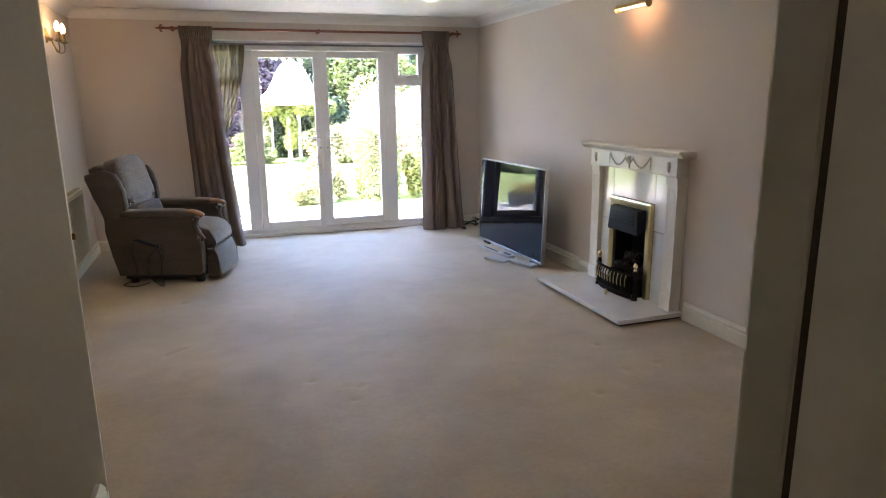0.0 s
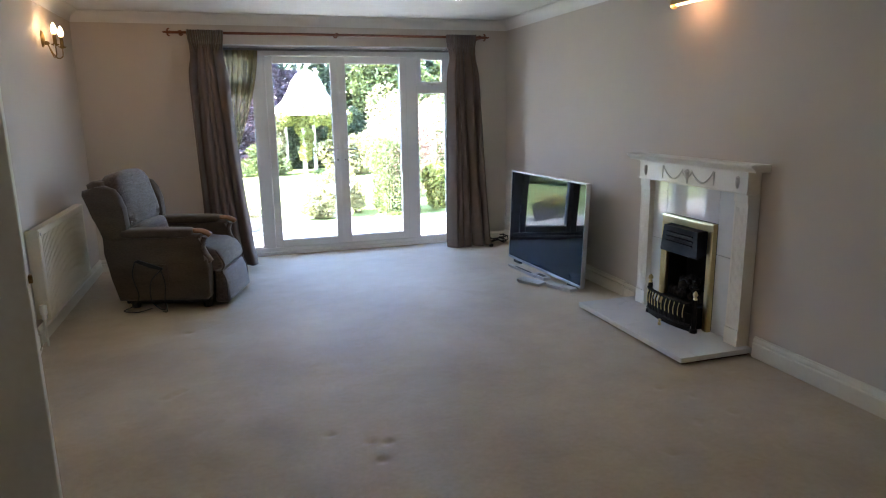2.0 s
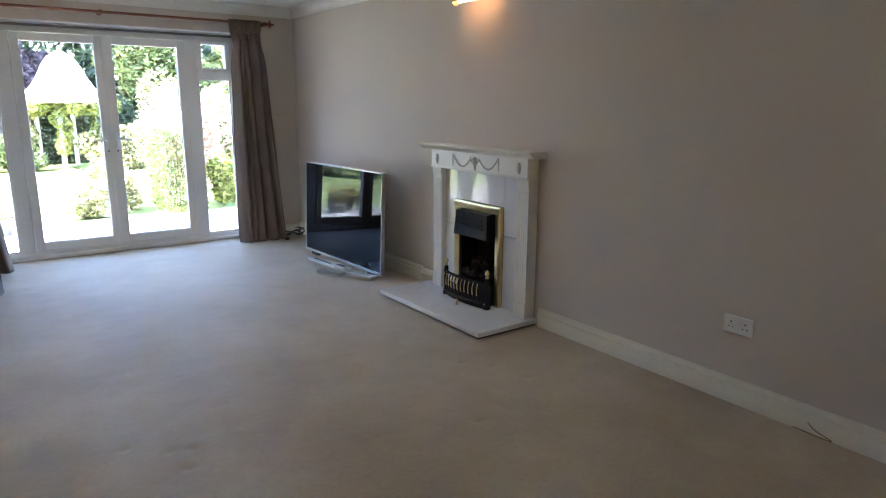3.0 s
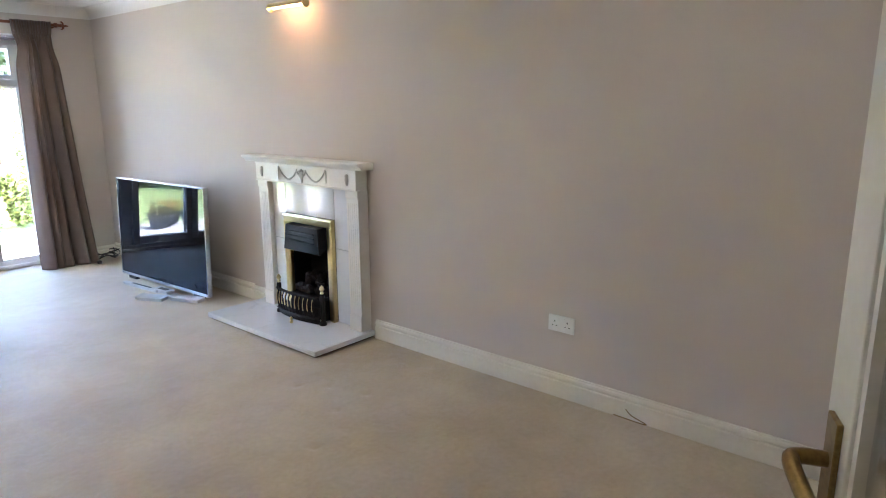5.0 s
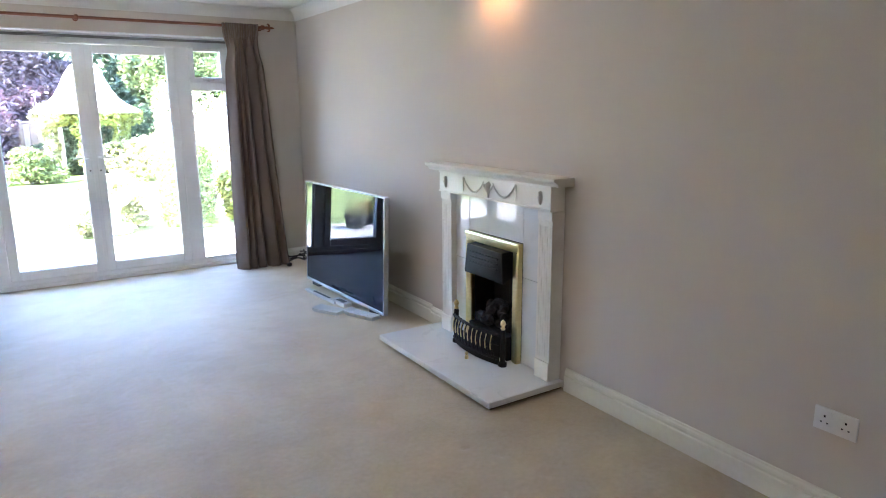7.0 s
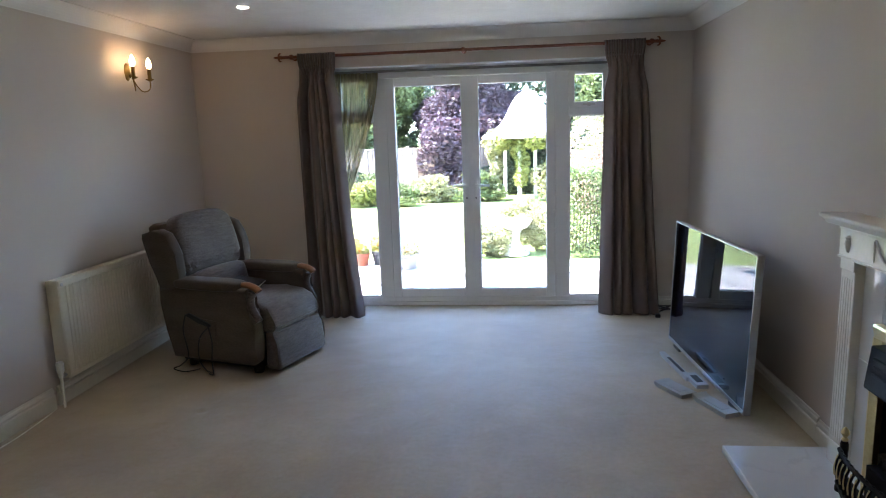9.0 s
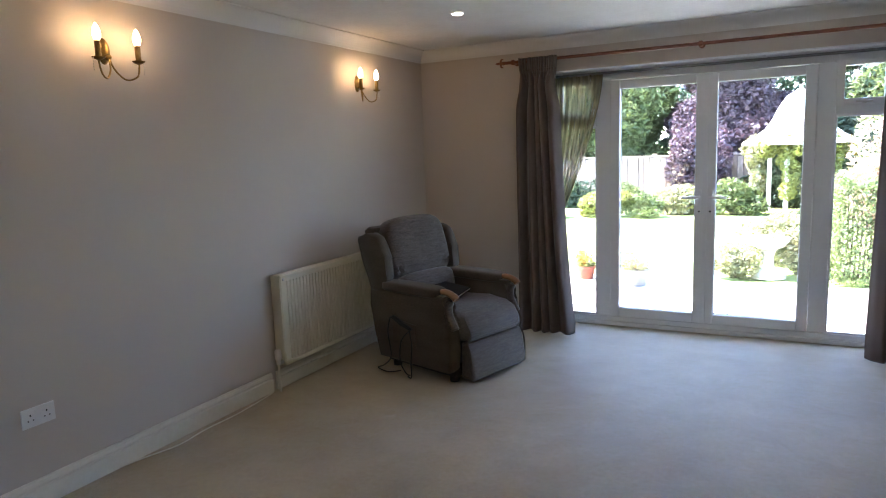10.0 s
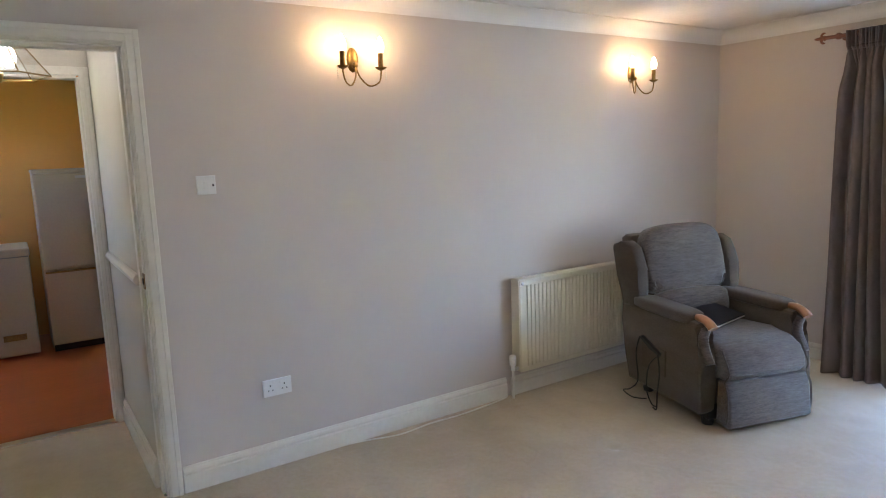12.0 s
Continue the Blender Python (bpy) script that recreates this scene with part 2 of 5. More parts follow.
def marble():
    m, n, l, b = nodes_of("veined_marble")
    co = n.new("ShaderNodeTexCoord")
    w = n.new("ShaderNodeTexNoise")
    w.inputs["Scale"].default_value, w.inputs["Detail"].default_value, w.inputs["Distortion"].default_value = 3.2, 6, 0.5
    l.new(co.outputs["Object"], w.inputs["Vector"])
    ramp = n.new("ShaderNodeValToRGB")
    e = ramp.color_ramp.elements
    e[0].position, e[0].color = 0.30, (0.70, 0.705, 0.71, 1)
    e[1].position, e[1].color = 0.70, (0.79, 0.79, 0.785, 1)
    for at, c in ((0.455, 0.765), (0.49, 0.69), (0.51, 0.775)):
        v = e.new(at)
        v.color = (c, c + 0.005, c + 0.01, 1)
    l.new(w.outputs["Fac"], ramp.inputs[0])
    # the veins come and go
    fade = n.new("ShaderNodeTexNoise")
    fade.inputs["Scale"].default_value = 5.5
    l.new(co.outputs["Object"], fade.inputs["Vector"])
    fr_ = n.new("ShaderNodeValToRGB")
    fr_.color_ramp.elements[0].position, fr_.color_ramp.elements[1].position = 0.40, 0.66
    l.new(fade.outputs["Fac"], fr_.inputs[0])
    mx = n.new("ShaderNodeMix")
    mx.data_type = "RGBA"
    l.new(fr_.outputs[0], mx.inputs[0])
    mx.inputs[6].default_value = (0.765, 0.77, 0.77, 1)
    l.new(ramp.outputs[0], mx.inputs[7])
    l.new(mx.outputs[2], b.inputs["Base Color"])
    b.inputs["Roughness"].default_value = 0.06
    b.inputs["Specular IOR Level"].default_value = 0.32
    return m


MARBLE = marble()


def glass_mat(name, rough=0.0):
    m, n, l, b = nodes_of(name)
    b.inputs["Base Color"].default_value = (0.97, 0.98, 0.98, 1)
    b.inputs["Transmission Weight"].default_value = 1
    b.inputs["Roughness"].default_value = rough
    b.inputs["IOR"].default_value = 1.45
    return m


GLASS = glass_mat("clear_glass")


def net_mat():
    m, n, l, b = nodes_of("sheer_net")
    b.inputs["Base Color"].default_value = (0.24, 0.20, 0.125, 1)
    b.inputs["Roughness"].default_value = 0.9
    tl = n.new("ShaderNodeBsdfTranslucent")
    tl.inputs[0].default_value = (0.26, 0.215, 0.11, 1)
    tp = n.new("ShaderNodeBsdfTransparent")
    co = n.new("ShaderNodeTexCoord")
    no = n.new("ShaderNodeTexNoise")
    no.inputs["Scale"].default_value = 60
    no.inputs["Detail"].default_value = 4
    mp = n.new("ShaderNodeMapping")
    mp.inputs["Scale"].default_value = (1, 1, 0.03)
    l.new(co.outputs["Object"], mp.inputs[0])
    l.new(mp.outputs[0], no.inputs["Vector"])
    a, c = n.new("ShaderNodeMixShader"), n.new("ShaderNodeMixShader")
    a.inputs[0].default_value = 0.55
    l.new(b.outputs[0], a.inputs[1])
    l.new(tl.outputs[0], a.inputs[2])
    ma = n.new("ShaderNodeMath")
    ma.operation = "MULTIPLY_ADD"
    ma.use_clamp = True
    l.new(no.outputs["Fac"], ma.inputs[0])
    ma.inputs[2].default_value = -0.75
    ma.inputs[1].default_value = 1.7
    l.new(ma.outputs[0], c.inputs[0])
    l.new(a.outputs[0], c.inputs[1])
    l.new(tp.outputs[0], c.inputs[2])
    l.new(c.outputs[0], n["Material Output"].inputs[0])
    return m


NET = net_mat()
BULB = glow("lit_bulb", (1.0, 0.64, 0.30), BULB_W)
DISC = glow("lit_downlight", (1.0, 0.93, 0.82), DISC_W)
STRIP = glow("lit_strip", (1.0, 0.55, 0.25), STRIP_W)
LANTERN_BULB = glow("lit_lantern_bulb", (1.0, 0.93, 0.84), LANT_W)


# ---------------------------------------------------------------- mesh helpers
def link_mesh(name, bm, mat, parent=None, label="", smooth=False):
    me = bpy.data.meshes.new(name)
    bmesh.ops.recalc_face_normals(bm, faces=bm.faces[:])
    if smooth:
        for e in bm.edges:
            if len(e.link_faces) == 2 and e.calc_face_angle(0) > 0.75:
                e.smooth = False
    bm.to_mesh(me)
    bm.free()
    me.materials.append(mat)
    if smooth:
        me.polygons.foreach_set("use_smooth", [True] * len(me.polygons))
    ob = new(name, me)
    if parent is not None:
        ob.parent = parent
    if label:
        tagged(ob, label)
    return ob


def part(name, bm, mat, parent, label="", smooth=False):
    return link_mesh(name, bm, mat, parent, label, smooth)


def thing(name, at, label, category, group="", kind=""):
    ob = new(name)
    ob.empty_display_size = 0.1
    ob.matrix_world = at if isinstance(at, Matrix) else Matrix.Translation(at)
    return tagged(ob, label, category, group, kind)


def box(bm, x0, x1, y0, y1, z0, z1, bevel=0.0, seg=2):
    r = bmesh.ops.create_cube(bm, size=1, matrix=Matrix.Translation(((x0 + x1) / 2, (y0 + y1) / 2, (z0 + z1) / 2)) @ Matrix.Diagonal((x1 - x0, y1 - y0, z1 - z0, 1)))
    if bevel:
        edges = {e for v in r["verts"] for e in v.link_edges}
        bmesh.ops.bevel(bm, geom=list(edges), offset=bevel, segments=seg, profile=0.5, affect="EDGES")
    return bm


def boxes(*rows, bevel=0.0):
    bm = bmesh.new()
    for r in rows:
        box(bm, *r, bevel=bevel)
    return bm


def prism(bm, poly, axis, a, b, bevel=0.0):
    """A polygon of (u, v), drawn along an axis from a to b. axis 'x': (y, z); 'y': (x, z); 'z': (x, y)."""
    def at(u, v, w):
        return {"x": (w, u, v), "y": (u, w, v), "z": (u, v, w)}[axis]
    lo = [bm.verts.new(at(u, v, a)) for u, v in poly]
    hi = [bm.verts.new(at(u, v, b)) for u, v in poly]
    faces = [bm.faces.new(lo), bm.faces.new(hi[::-1])]
    n = len(poly)
    sides = [bm.faces.new((lo[i], hi[i], hi[(i + 1) % n], lo[(i + 1) % n])) for i in range(n)]
    if bevel:
        edges = {e for f in faces for e in f.edges}
        bmesh.ops.bevel(bm, geom=list(edges), offset=bevel, segments=3, profile=0.5, affect="EDGES")
    return bm


def lathe(bm, profile, centre=(0, 0, 0), seg=20, axis="z"):
    cx, cy, cz = centre
    rings = []
    for r, h in profile:
        ring = []
        for i in range(seg):
            a = 2 * math.pi * i / seg
            c, s = r * math.cos(a), r * math.sin(a)
            ring.append(bm.verts.new({"z": (cx + c, cy + s, cz + h), "x": (cx + h, cy + c, cz + s), "y": (cx + c, cy + h, cz + s)}[axis]))
        rings.append(ring)
    for p, q in zip(rings, rings[1:]):
        for i in range(seg):
            bm.faces.new((p[i], p[(i + 1) % seg], q[(i + 1) % seg], q[i]))
    bm.faces.new(rings[0][::-1])
    bm.faces.new(rings[-1])
    return bm


def sweep(bm, pts, radius, seg=8):
    pts = [Vector(p) for p in pts]
    rings = []
    for i, p in enumerate(pts):
        d = (pts[min(i + 1, len(pts) - 1)] - pts[max(i - 1, 0)]).normalized()
        side = d.cross(Vector((0.13, 0.31, 0.94))).normalized()
        up = side.cross(d)
        r = radius[i] if isinstance(radius, (list, tuple)) else radius
        rings.append([bm.verts.new(p + r * (math.cos(2 * math.pi * k / seg) * side + math.sin(2 * math.pi * k / seg) * up)) for k in range(seg)])
    for a, b in zip(rings, rings[1:]):
        for k in range(seg):
            bm.faces.new((a[k], a[(k + 1) % seg], b[(k + 1) % seg], b[k]))
    bm.faces.new(rings[0][::-1])
    bm.faces.new(rings[-1])
    return bm


def smooth_line(pts, n=8):
    """Points on a soft curve through pts."""
    P = [Vector(p) for p in pts]
    out = []
    for i in range(len(P) - 1):
        a, b, c, d = P[max(i - 1, 0)], P[i], P[i + 1], P[min(i + 2, len(P) - 1)]
        for k in range(n):
            t = k / n
            out.append(0.5 * ((2 * b) + (c - a) * t + (2 * a - 5 * b + 4 * c - d) * t * t + (3 * b - a - 3 * c + d) * t ** 3))
    out.append(P[-1])
    return out


def cushion(bm, centre, half, e=0.4, nu=28, nv=16, m=None):
    """A padded block: a superellipsoid, with its corners rounded by e."""
    def sp(v, p):
        return math.copysign(abs(v) ** p, v)
    m = m or Matrix.Identity(4)
    rings = []
    for j in range(nv + 1):
        ph = -math.pi / 2 + math.pi * j / nv
        ring = []
        for i in range(nu):
            th = 2 * math.pi * i / nu
            p = Vector((half[0] * sp(math.cos(ph), e) * sp(math.cos(th), e), half[1] * sp(math.cos(ph), e) * sp(math.sin(th), e), half[2] * sp(math.sin(ph), e)))
            ring.append(bm.verts.new(m @ (Vector(centre) + p)))
        rings.append(ring)
    for p, q in zip(rings, rings[1:]):
        for i in range(nu):
            bm.faces.new((p[i], p[(i + 1) % nu], q[(i + 1) % nu], q[i]))
    bmesh.ops.remove_doubles(bm, verts=bm.verts[:], dist=1e-5)
    return bm


def grid_sheet(fn, nu, nv):
    bm = bmesh.new()
    rows = [[bm.verts.new(fn(i / nu, j / nv)) for i in range(nu + 1)] for j in range(nv + 1)]
    for a, b in zip(rows, rows[1:]):
        for i in range(nu):
            bm.faces.new((a[i], a[i + 1], b[i + 1], b[i]))
    return bm


# ---------------------------------------------------------------- the shell of the room
XL, XR, YF, YB, ZC = -1.51, 2.645, 0.72, 7.68, 2.36
T = 0.27
DL0, DL1, DH = 2.745, 3.505, 2.03          # doorway in the west wall
DF0, DF1 = -0.63, 0.135                    # doorway in the south wall
WX0, WX1, WZ = -0.36, 2.06, 2.09           # garden doors' opening


def structure(name, bm, mat, label, smooth=False):
    return tagged(link_mesh(name, bm, mat, None, "", smooth), label, name.split("_")[0], kind="structure")


structure("wall_north", boxes((XL - 0.1, WX0, YB, YB + T, 0, ZC), (WX1, XR + 0.1, YB, YB + T, 0, ZC), (WX0, WX1, YB, YB + T, WZ, ZC)), WALL, "pale mushroom-pink painted wall round the garden doors")
structure("wall_east", boxes((XR, XR + 0.12, 4.71, YB, 0, ZC), (XR, XR + 0.12, YF - 0.1, 4.23, 0, ZC), (XR, XR + 0.12, 4.23, 4.71, 0.74, ZC), (XR, XR + 0.12, 4.23, 4.71, 0, 0.047)), WALL, "pale mushroom-pink painted wall behind the fireplace")
structure("wall_west", boxes((XL - 0.1, XL, DL1 + 0.03, YB, 0, ZC), (XL - 0.1, XL, YF - 0.1, DL0 - 0.03, 0, ZC), (XL - 0.1, XL, DL0 - 0.03, DL1 + 0.03, DH + 0.03, ZC)), WALL, "pale mushroom-pink painted wall with sconces and doorway")
structure("wall_south", boxes((XL, DF0 - 0.03, YF - 0.1, YF, 0, ZC), (DF1 + 0.03, XR, YF - 0.1, YF, 0, ZC), (DF0 - 0.03, DF1 + 0.03, YF - 0.1, YF, DH + 0.03, ZC)), WALL, "pale painted wall with the entrance doorway")
structure("ceiling", boxes((XL - 0.1, XR + 0.1, YF - 0.1, YB + T, ZC, ZC + 0.12)), CEIL, "white textured plaster ceiling with faint swirls")

# carpet with castor dents and a slightly uneven pile
DENTS = [(-0.60, 4.47), (-0.57, 4.50), (-0.60, 5.50), (1.85, 3.69), (1.96, 3.55), (0.28, 3.63), (0.36, 3.60), (0.30, 3.45), (0.12, 3.75), (1.80, 3.30), (-0.64, 4.43), (2.02, 3.33), (1.5, 3.1)]


def carpet(u, v):
    x, y = XL - 0.02 + u * (XR - XL + 0.04), YF + v * (YB + 0.16 - YF)
    z = 0.0015 * noise.noise((x * 9, y * 9, 0)) + 0.001 * noise.noise((x * 30, y * 30, 3))
    for a, b in DENTS:
        d = (x - a) ** 2 + (y - b) ** 2
        if d < 0.02:
            z -= 0.011 * math.exp(-d / 0.00055)
    return (x, y, z - 0.002)


structure("floor", grid_sheet(carpet, 280, 470), CARPET, "worn beige cut-pile fitted carpet with castor dents", True)
structure("subfloor", boxes((XL - 0.1, XR + 0.1, YF - 0.1, YB + T, -0.12, -0.03)), SOIL, "plain screed under the carpet")


def coving(name, poly_axis, a, b, wall, sign):
    """A hollow quarter-round between wall and ceiling."""
    R = 0.088
    pts = [(wall, ZC - R - 0.006), (wall + sign * 0.006, ZC - R - 0.006)]
    for k in range(9):
        t = math.pi / 2 * k / 8
        pts.append((wall + sign * (0.006 + R - R * math.cos(t)), ZC - 0.006 - R + R * math.sin(t)))
    pts += [(wall + sign * (R + 0.006), ZC)]
    pts += [(wall, ZC)]
    bm = bmesh.new()
    prism(bm, pts, poly_axis, a, b)
    return structure(name, bm, COVE, "white plaster coving under the ceiling")


coving("trim_coving_north", "x", XL, XR, YB, -1)
coving("trim_coving_west", "y", YF, YB, XL, 1)
coving("trim_coving_east", "y", YF, YB, XR, -1)
coving("trim_coving_south", "x", XL, XR, YF, 1)


def skirting(name, axis, a, b, wall, sign, h=0.125):
    prof = ((0.020, 0.0), (0.020, -0.044), (0.018, -0.040), (0.0125, -0.038), (0.0115, -0.034), (0.015, -0.030), (0.0165, -0.024), (0.0145, -0.014), (0.009, -0.008), (0.0085, -0.003), (0.006, 0.0))
    pts = [(wall, 0)] + [(wall + sign * d, z if k == 0 else h + z) for k, (d, z) in enumerate(prof)] + [(wall, h)]
    bm = bmesh.new()
    prism(bm, pts, axis, a, b)
    return structure(name, bm, GLOSS, "cream gloss-painted moulded skirting board")


skirting("baseboard_west", "y", DL1 + 0.075, 5.52, XL, 1)
skirting("baseboard_west_behind_radiator", "y", 5.56, YB, XL, 1, 0.118)
skirting("baseboard_west_near", "y", YF, DL0 - 0.075, XL, 1)
skirting("baseboard_east", "y", YF, 3.885, XR, -1)
skirting("baseboard_east_far", "y", 5.10, 5.24, XR, -1, 0.112)
skirting("baseboard_east_beyond", "y", 5.243, YB, XR, -1)
skirting("baseboard_north", "x", WX1 + 0.02, XR, YB, -1, 0.11)
skirting("baseboard_north_west", "x", XL, WX0 - 0.02, YB, -1, 0.11)
skirting("baseboard_south", "x", DF1 + 0.08, XR, YF, 1)


def door_lining(name, wall_axis, face, depth, a0, a1, room_sign, back=0.0):
    """Lining, stop and moulded architraves round a doorway. face: the room side of the wall; depth towards the other side."""
    top = tagged(thing(name, (0, 0, 0), "cream gloss-painted door lining with moulded architrave", "door frame"), kind="structure")

    def put(n, u0, u1, w0, w1, z0, z1, bev=0.0):
        lo, hi = min(w0, w1), max(w0, w1)
        r = (lo, hi, u0, u1, z0, z1) if wall_axis == "x" else (u0, u1, lo, hi, z0, z1)
        part(n, box(bmesh.new(), *r, bevel=bev), GLOSS, top)
    s = room_sign
    w0, w1 = face + s * 0.004, face - s * (depth + 0.004)
    put("jamb", a0 - 0.028, a0, w0, w1, 0, DH)
    put("jamb", a1, a1 + 0.028, w0, w1, 0, DH)
    put("head", a0 - 0.028, a1 + 0.028, w0, w1, DH, DH + 0.028)
    stop = face - s * 0.045
    put("stop", a0, a0 + 0.012, stop, w1, 0, DH)
    put("stop", a1 - 0.012, a1, stop, w1, 0, DH)
    put("stop", a0 + 0.012, a1 - 0.012, stop, w1, DH - 0.012, DH)
    for side, f in ((s, w0), (-s, w1)):
        for step, (i, o, th) in enumerate(((0.006, 0.070, 0.012), (0.016, 0.066, 0.018), (0.046, 0.066, 0.024))):
            g0, g1 = f, f + side * th
            put("architrave", a0 - o, a0 - i, g0, g1, 0, DH + o, 0.002)
            set_back = back if side == s else 0.0
            put("architrave", a1 + i + set_back, a1 + o + set_back, g0, g1, 0, DH + o, 0.002)
            put("architrave", a0 - i, a1 + i, g0, g1, DH + i, DH + o, 0.002)
    return top


door_lining("door_frame_west", "x", XL, 0.1, DL0, DL1, 1)
dfs = door_lining("door_frame_south", "y", YF, 0.1, DF0, DF1, 1, 0.022)
# This strip paints the shadow gap between door leaf and jamb.
part("gap_strip", boxes((DF1 + 0.0005, DF1 + 0.006, YF + 0.0045, YF + 0.011, 0.0, DH - 0.02)), GAP_SHADE, dfs, "dark brown strip painting the shadow gap by the jamb")

strike = thing("strike_plate", (XL - 0.02, DL1 - 0.002, 1.02), "dark metal latch keep on the door jamb", "door hardware")
part("plate", boxes((-0.022, 0.018, -0.002, 0.002, -0.035, 0.035), bevel=0.001), OLDBRASS, strike)
part("lip", boxes((-0.010, 0.008, -0.006, -0.002, -0.014, 0.014), bevel=0.001), BLACK, strike)


def door_leaf(name, hinge, angle, width, label):
    """A flush leaf, drawn along local +x from its hinge; angle in degrees."""
    d = thing(name, Matrix.Translation(hinge) @ Matrix.Rotation(radians(angle), 4, "Z"), label, "door")
    part("leaf", boxes((0, width, -0.02, 0.02, 0.012, DH - 0.008), bevel=0.003), GLOSS, d)
    part("latch", boxes((width, width + 0.010, -0.008, 0.008, 1.03, 1.052), bevel=0.002), OLDBRASS, d)
    for z in (0.22, 1.78):
        part("hinge", lathe(bmesh.new(), [(0.007, 0), (0.007, 0.09)], (-0.006, 0.024, z), 10), OLDBRASS, d)
    return d


door_leaf("door_leaf_west", (XL + 0.03, DL0 + 0.02, 0), 7.0, 0.745, "white gloss flush door standing open into the room")

off = thing("skirting_offcut", (-0.755, 2.77, 0), "short cream moulded skirting offcut standing by the open door", "board")
b = bmesh.new()
prism(b, [(-0.018, 0), (0.018, 0), (0.018, 0.095), (0.014, 0.102), (0.017, 0.11), (0.008, 0.122), (0.0, 0.13), (-0.018, 0.13)], "y", -0.16, 0.05)
part("board", b, GLOSS, off)

# glazed entrance door, opened right back
gd = thing("door_leaf_south", Matrix.Translation((DF1 + 0.02, YF + 0.055, 0)) @ Matrix.Rotation(radians(23.5), 4, "Z"), "cream glazed door with brass lever handle, opened back", "door")
LW = 0.735
part("stile", boxes((0, 0.10, -0.02, 0.02, 0.012, DH - 0.008), bevel=0.003), GLOSS, gd)
part("stile", boxes((LW - 0.10, LW, -0.02, 0.02, 0.012, DH - 0.008), bevel=0.003), GLOSS, gd)
part("rail", boxes((0.10, LW - 0.10, -0.019, 0.019, DH - 0.12, DH - 0.010), bevel=0.003), GLOSS, gd)
part("rail", boxes((0.10, LW - 0.10, -0.019, 0.019, 0.014, 0.24), bevel=0.003), GLOSS, gd)
part("bead", boxes((0.10, 0.115, -0.015, 0.015, 0.24, DH - 0.12), (LW - 0.115, LW - 0.10, -0.015, 0.015, 0.24, DH - 0.12)), GLOSS, gd)
FROST = glass_mat("obscured_glass", 0.25)
part("pane", boxes((0.112, LW - 0.112, -0.003, 0.003, 0.238, DH - 0.118)), FROST, gd, "obscured patterned glass pane")
for side in (-1, 1):
    h = part("handle", boxes((LW - 0.075, LW - 0.03, min(side * 0.02, side * 0.028), max(side * 0.02, side * 0.028), 0.93, 1.09), bevel=0.002), OLDBRASS, gd, "aged brass lever handle on a back plate")
    bm = bmesh.new()
    sweep(bm, smooth_line([(LW - 0.052, side * 0.026, 1.03), (LW - 0.052, side * 0.062, 1.03), (LW - 0.075, side * 0.074, 1.03), (LW - 0.165, side * 0.068, 1.018)], 6), 0.011, 10)
    part("lever", bm, OLDBRASS, h, smooth=True)

# ---------------------------------------------------------------- garden doors
GY0, GY1 = 7.835, 7.905                    # frame depth
win = thing("window_1", (0, 0, 0), "white uPVC french doors with glazed side lights", "window", kind="structure")
C0, C1, C2 = 0.085, 0.85, 1.615
frame_rows = [
    (WX0, WX1, GY0, GY1, 0.0, 0.075), (WX0, WX1, GY0, GY1, 2.005, WZ - 0.004),
    (WX0, WX0 + 0.05, GY0, GY1, 0.075, 2.005), (WX1 - 0.05, WX1, GY0, GY1, 0.075, 2.005),
    (C0 - 0.07, C0 + 0.045, GY0, GY1, 0.075, 2.005), (C2 - 0.045, C2 + 0.07, GY0, GY1, 0.075, 2.005),
    (C2 + 0.07, WX1 - 0.05, GY0, GY1, 1.645, 1.71), (WX0 + 0.05, C0 - 0.07, GY0, GY1, 1.645, 1.71),
]
for r in frame_rows:
    part("frame_bar", box(bmesh.new(), *r, bevel=0.006), UPVC, win)
part("sill_trim", boxes((WX0, WX1, GY0 - 0.022, GY0 + 0.002, 0.0, 0.035), bevel=0.005), UPVC, win)
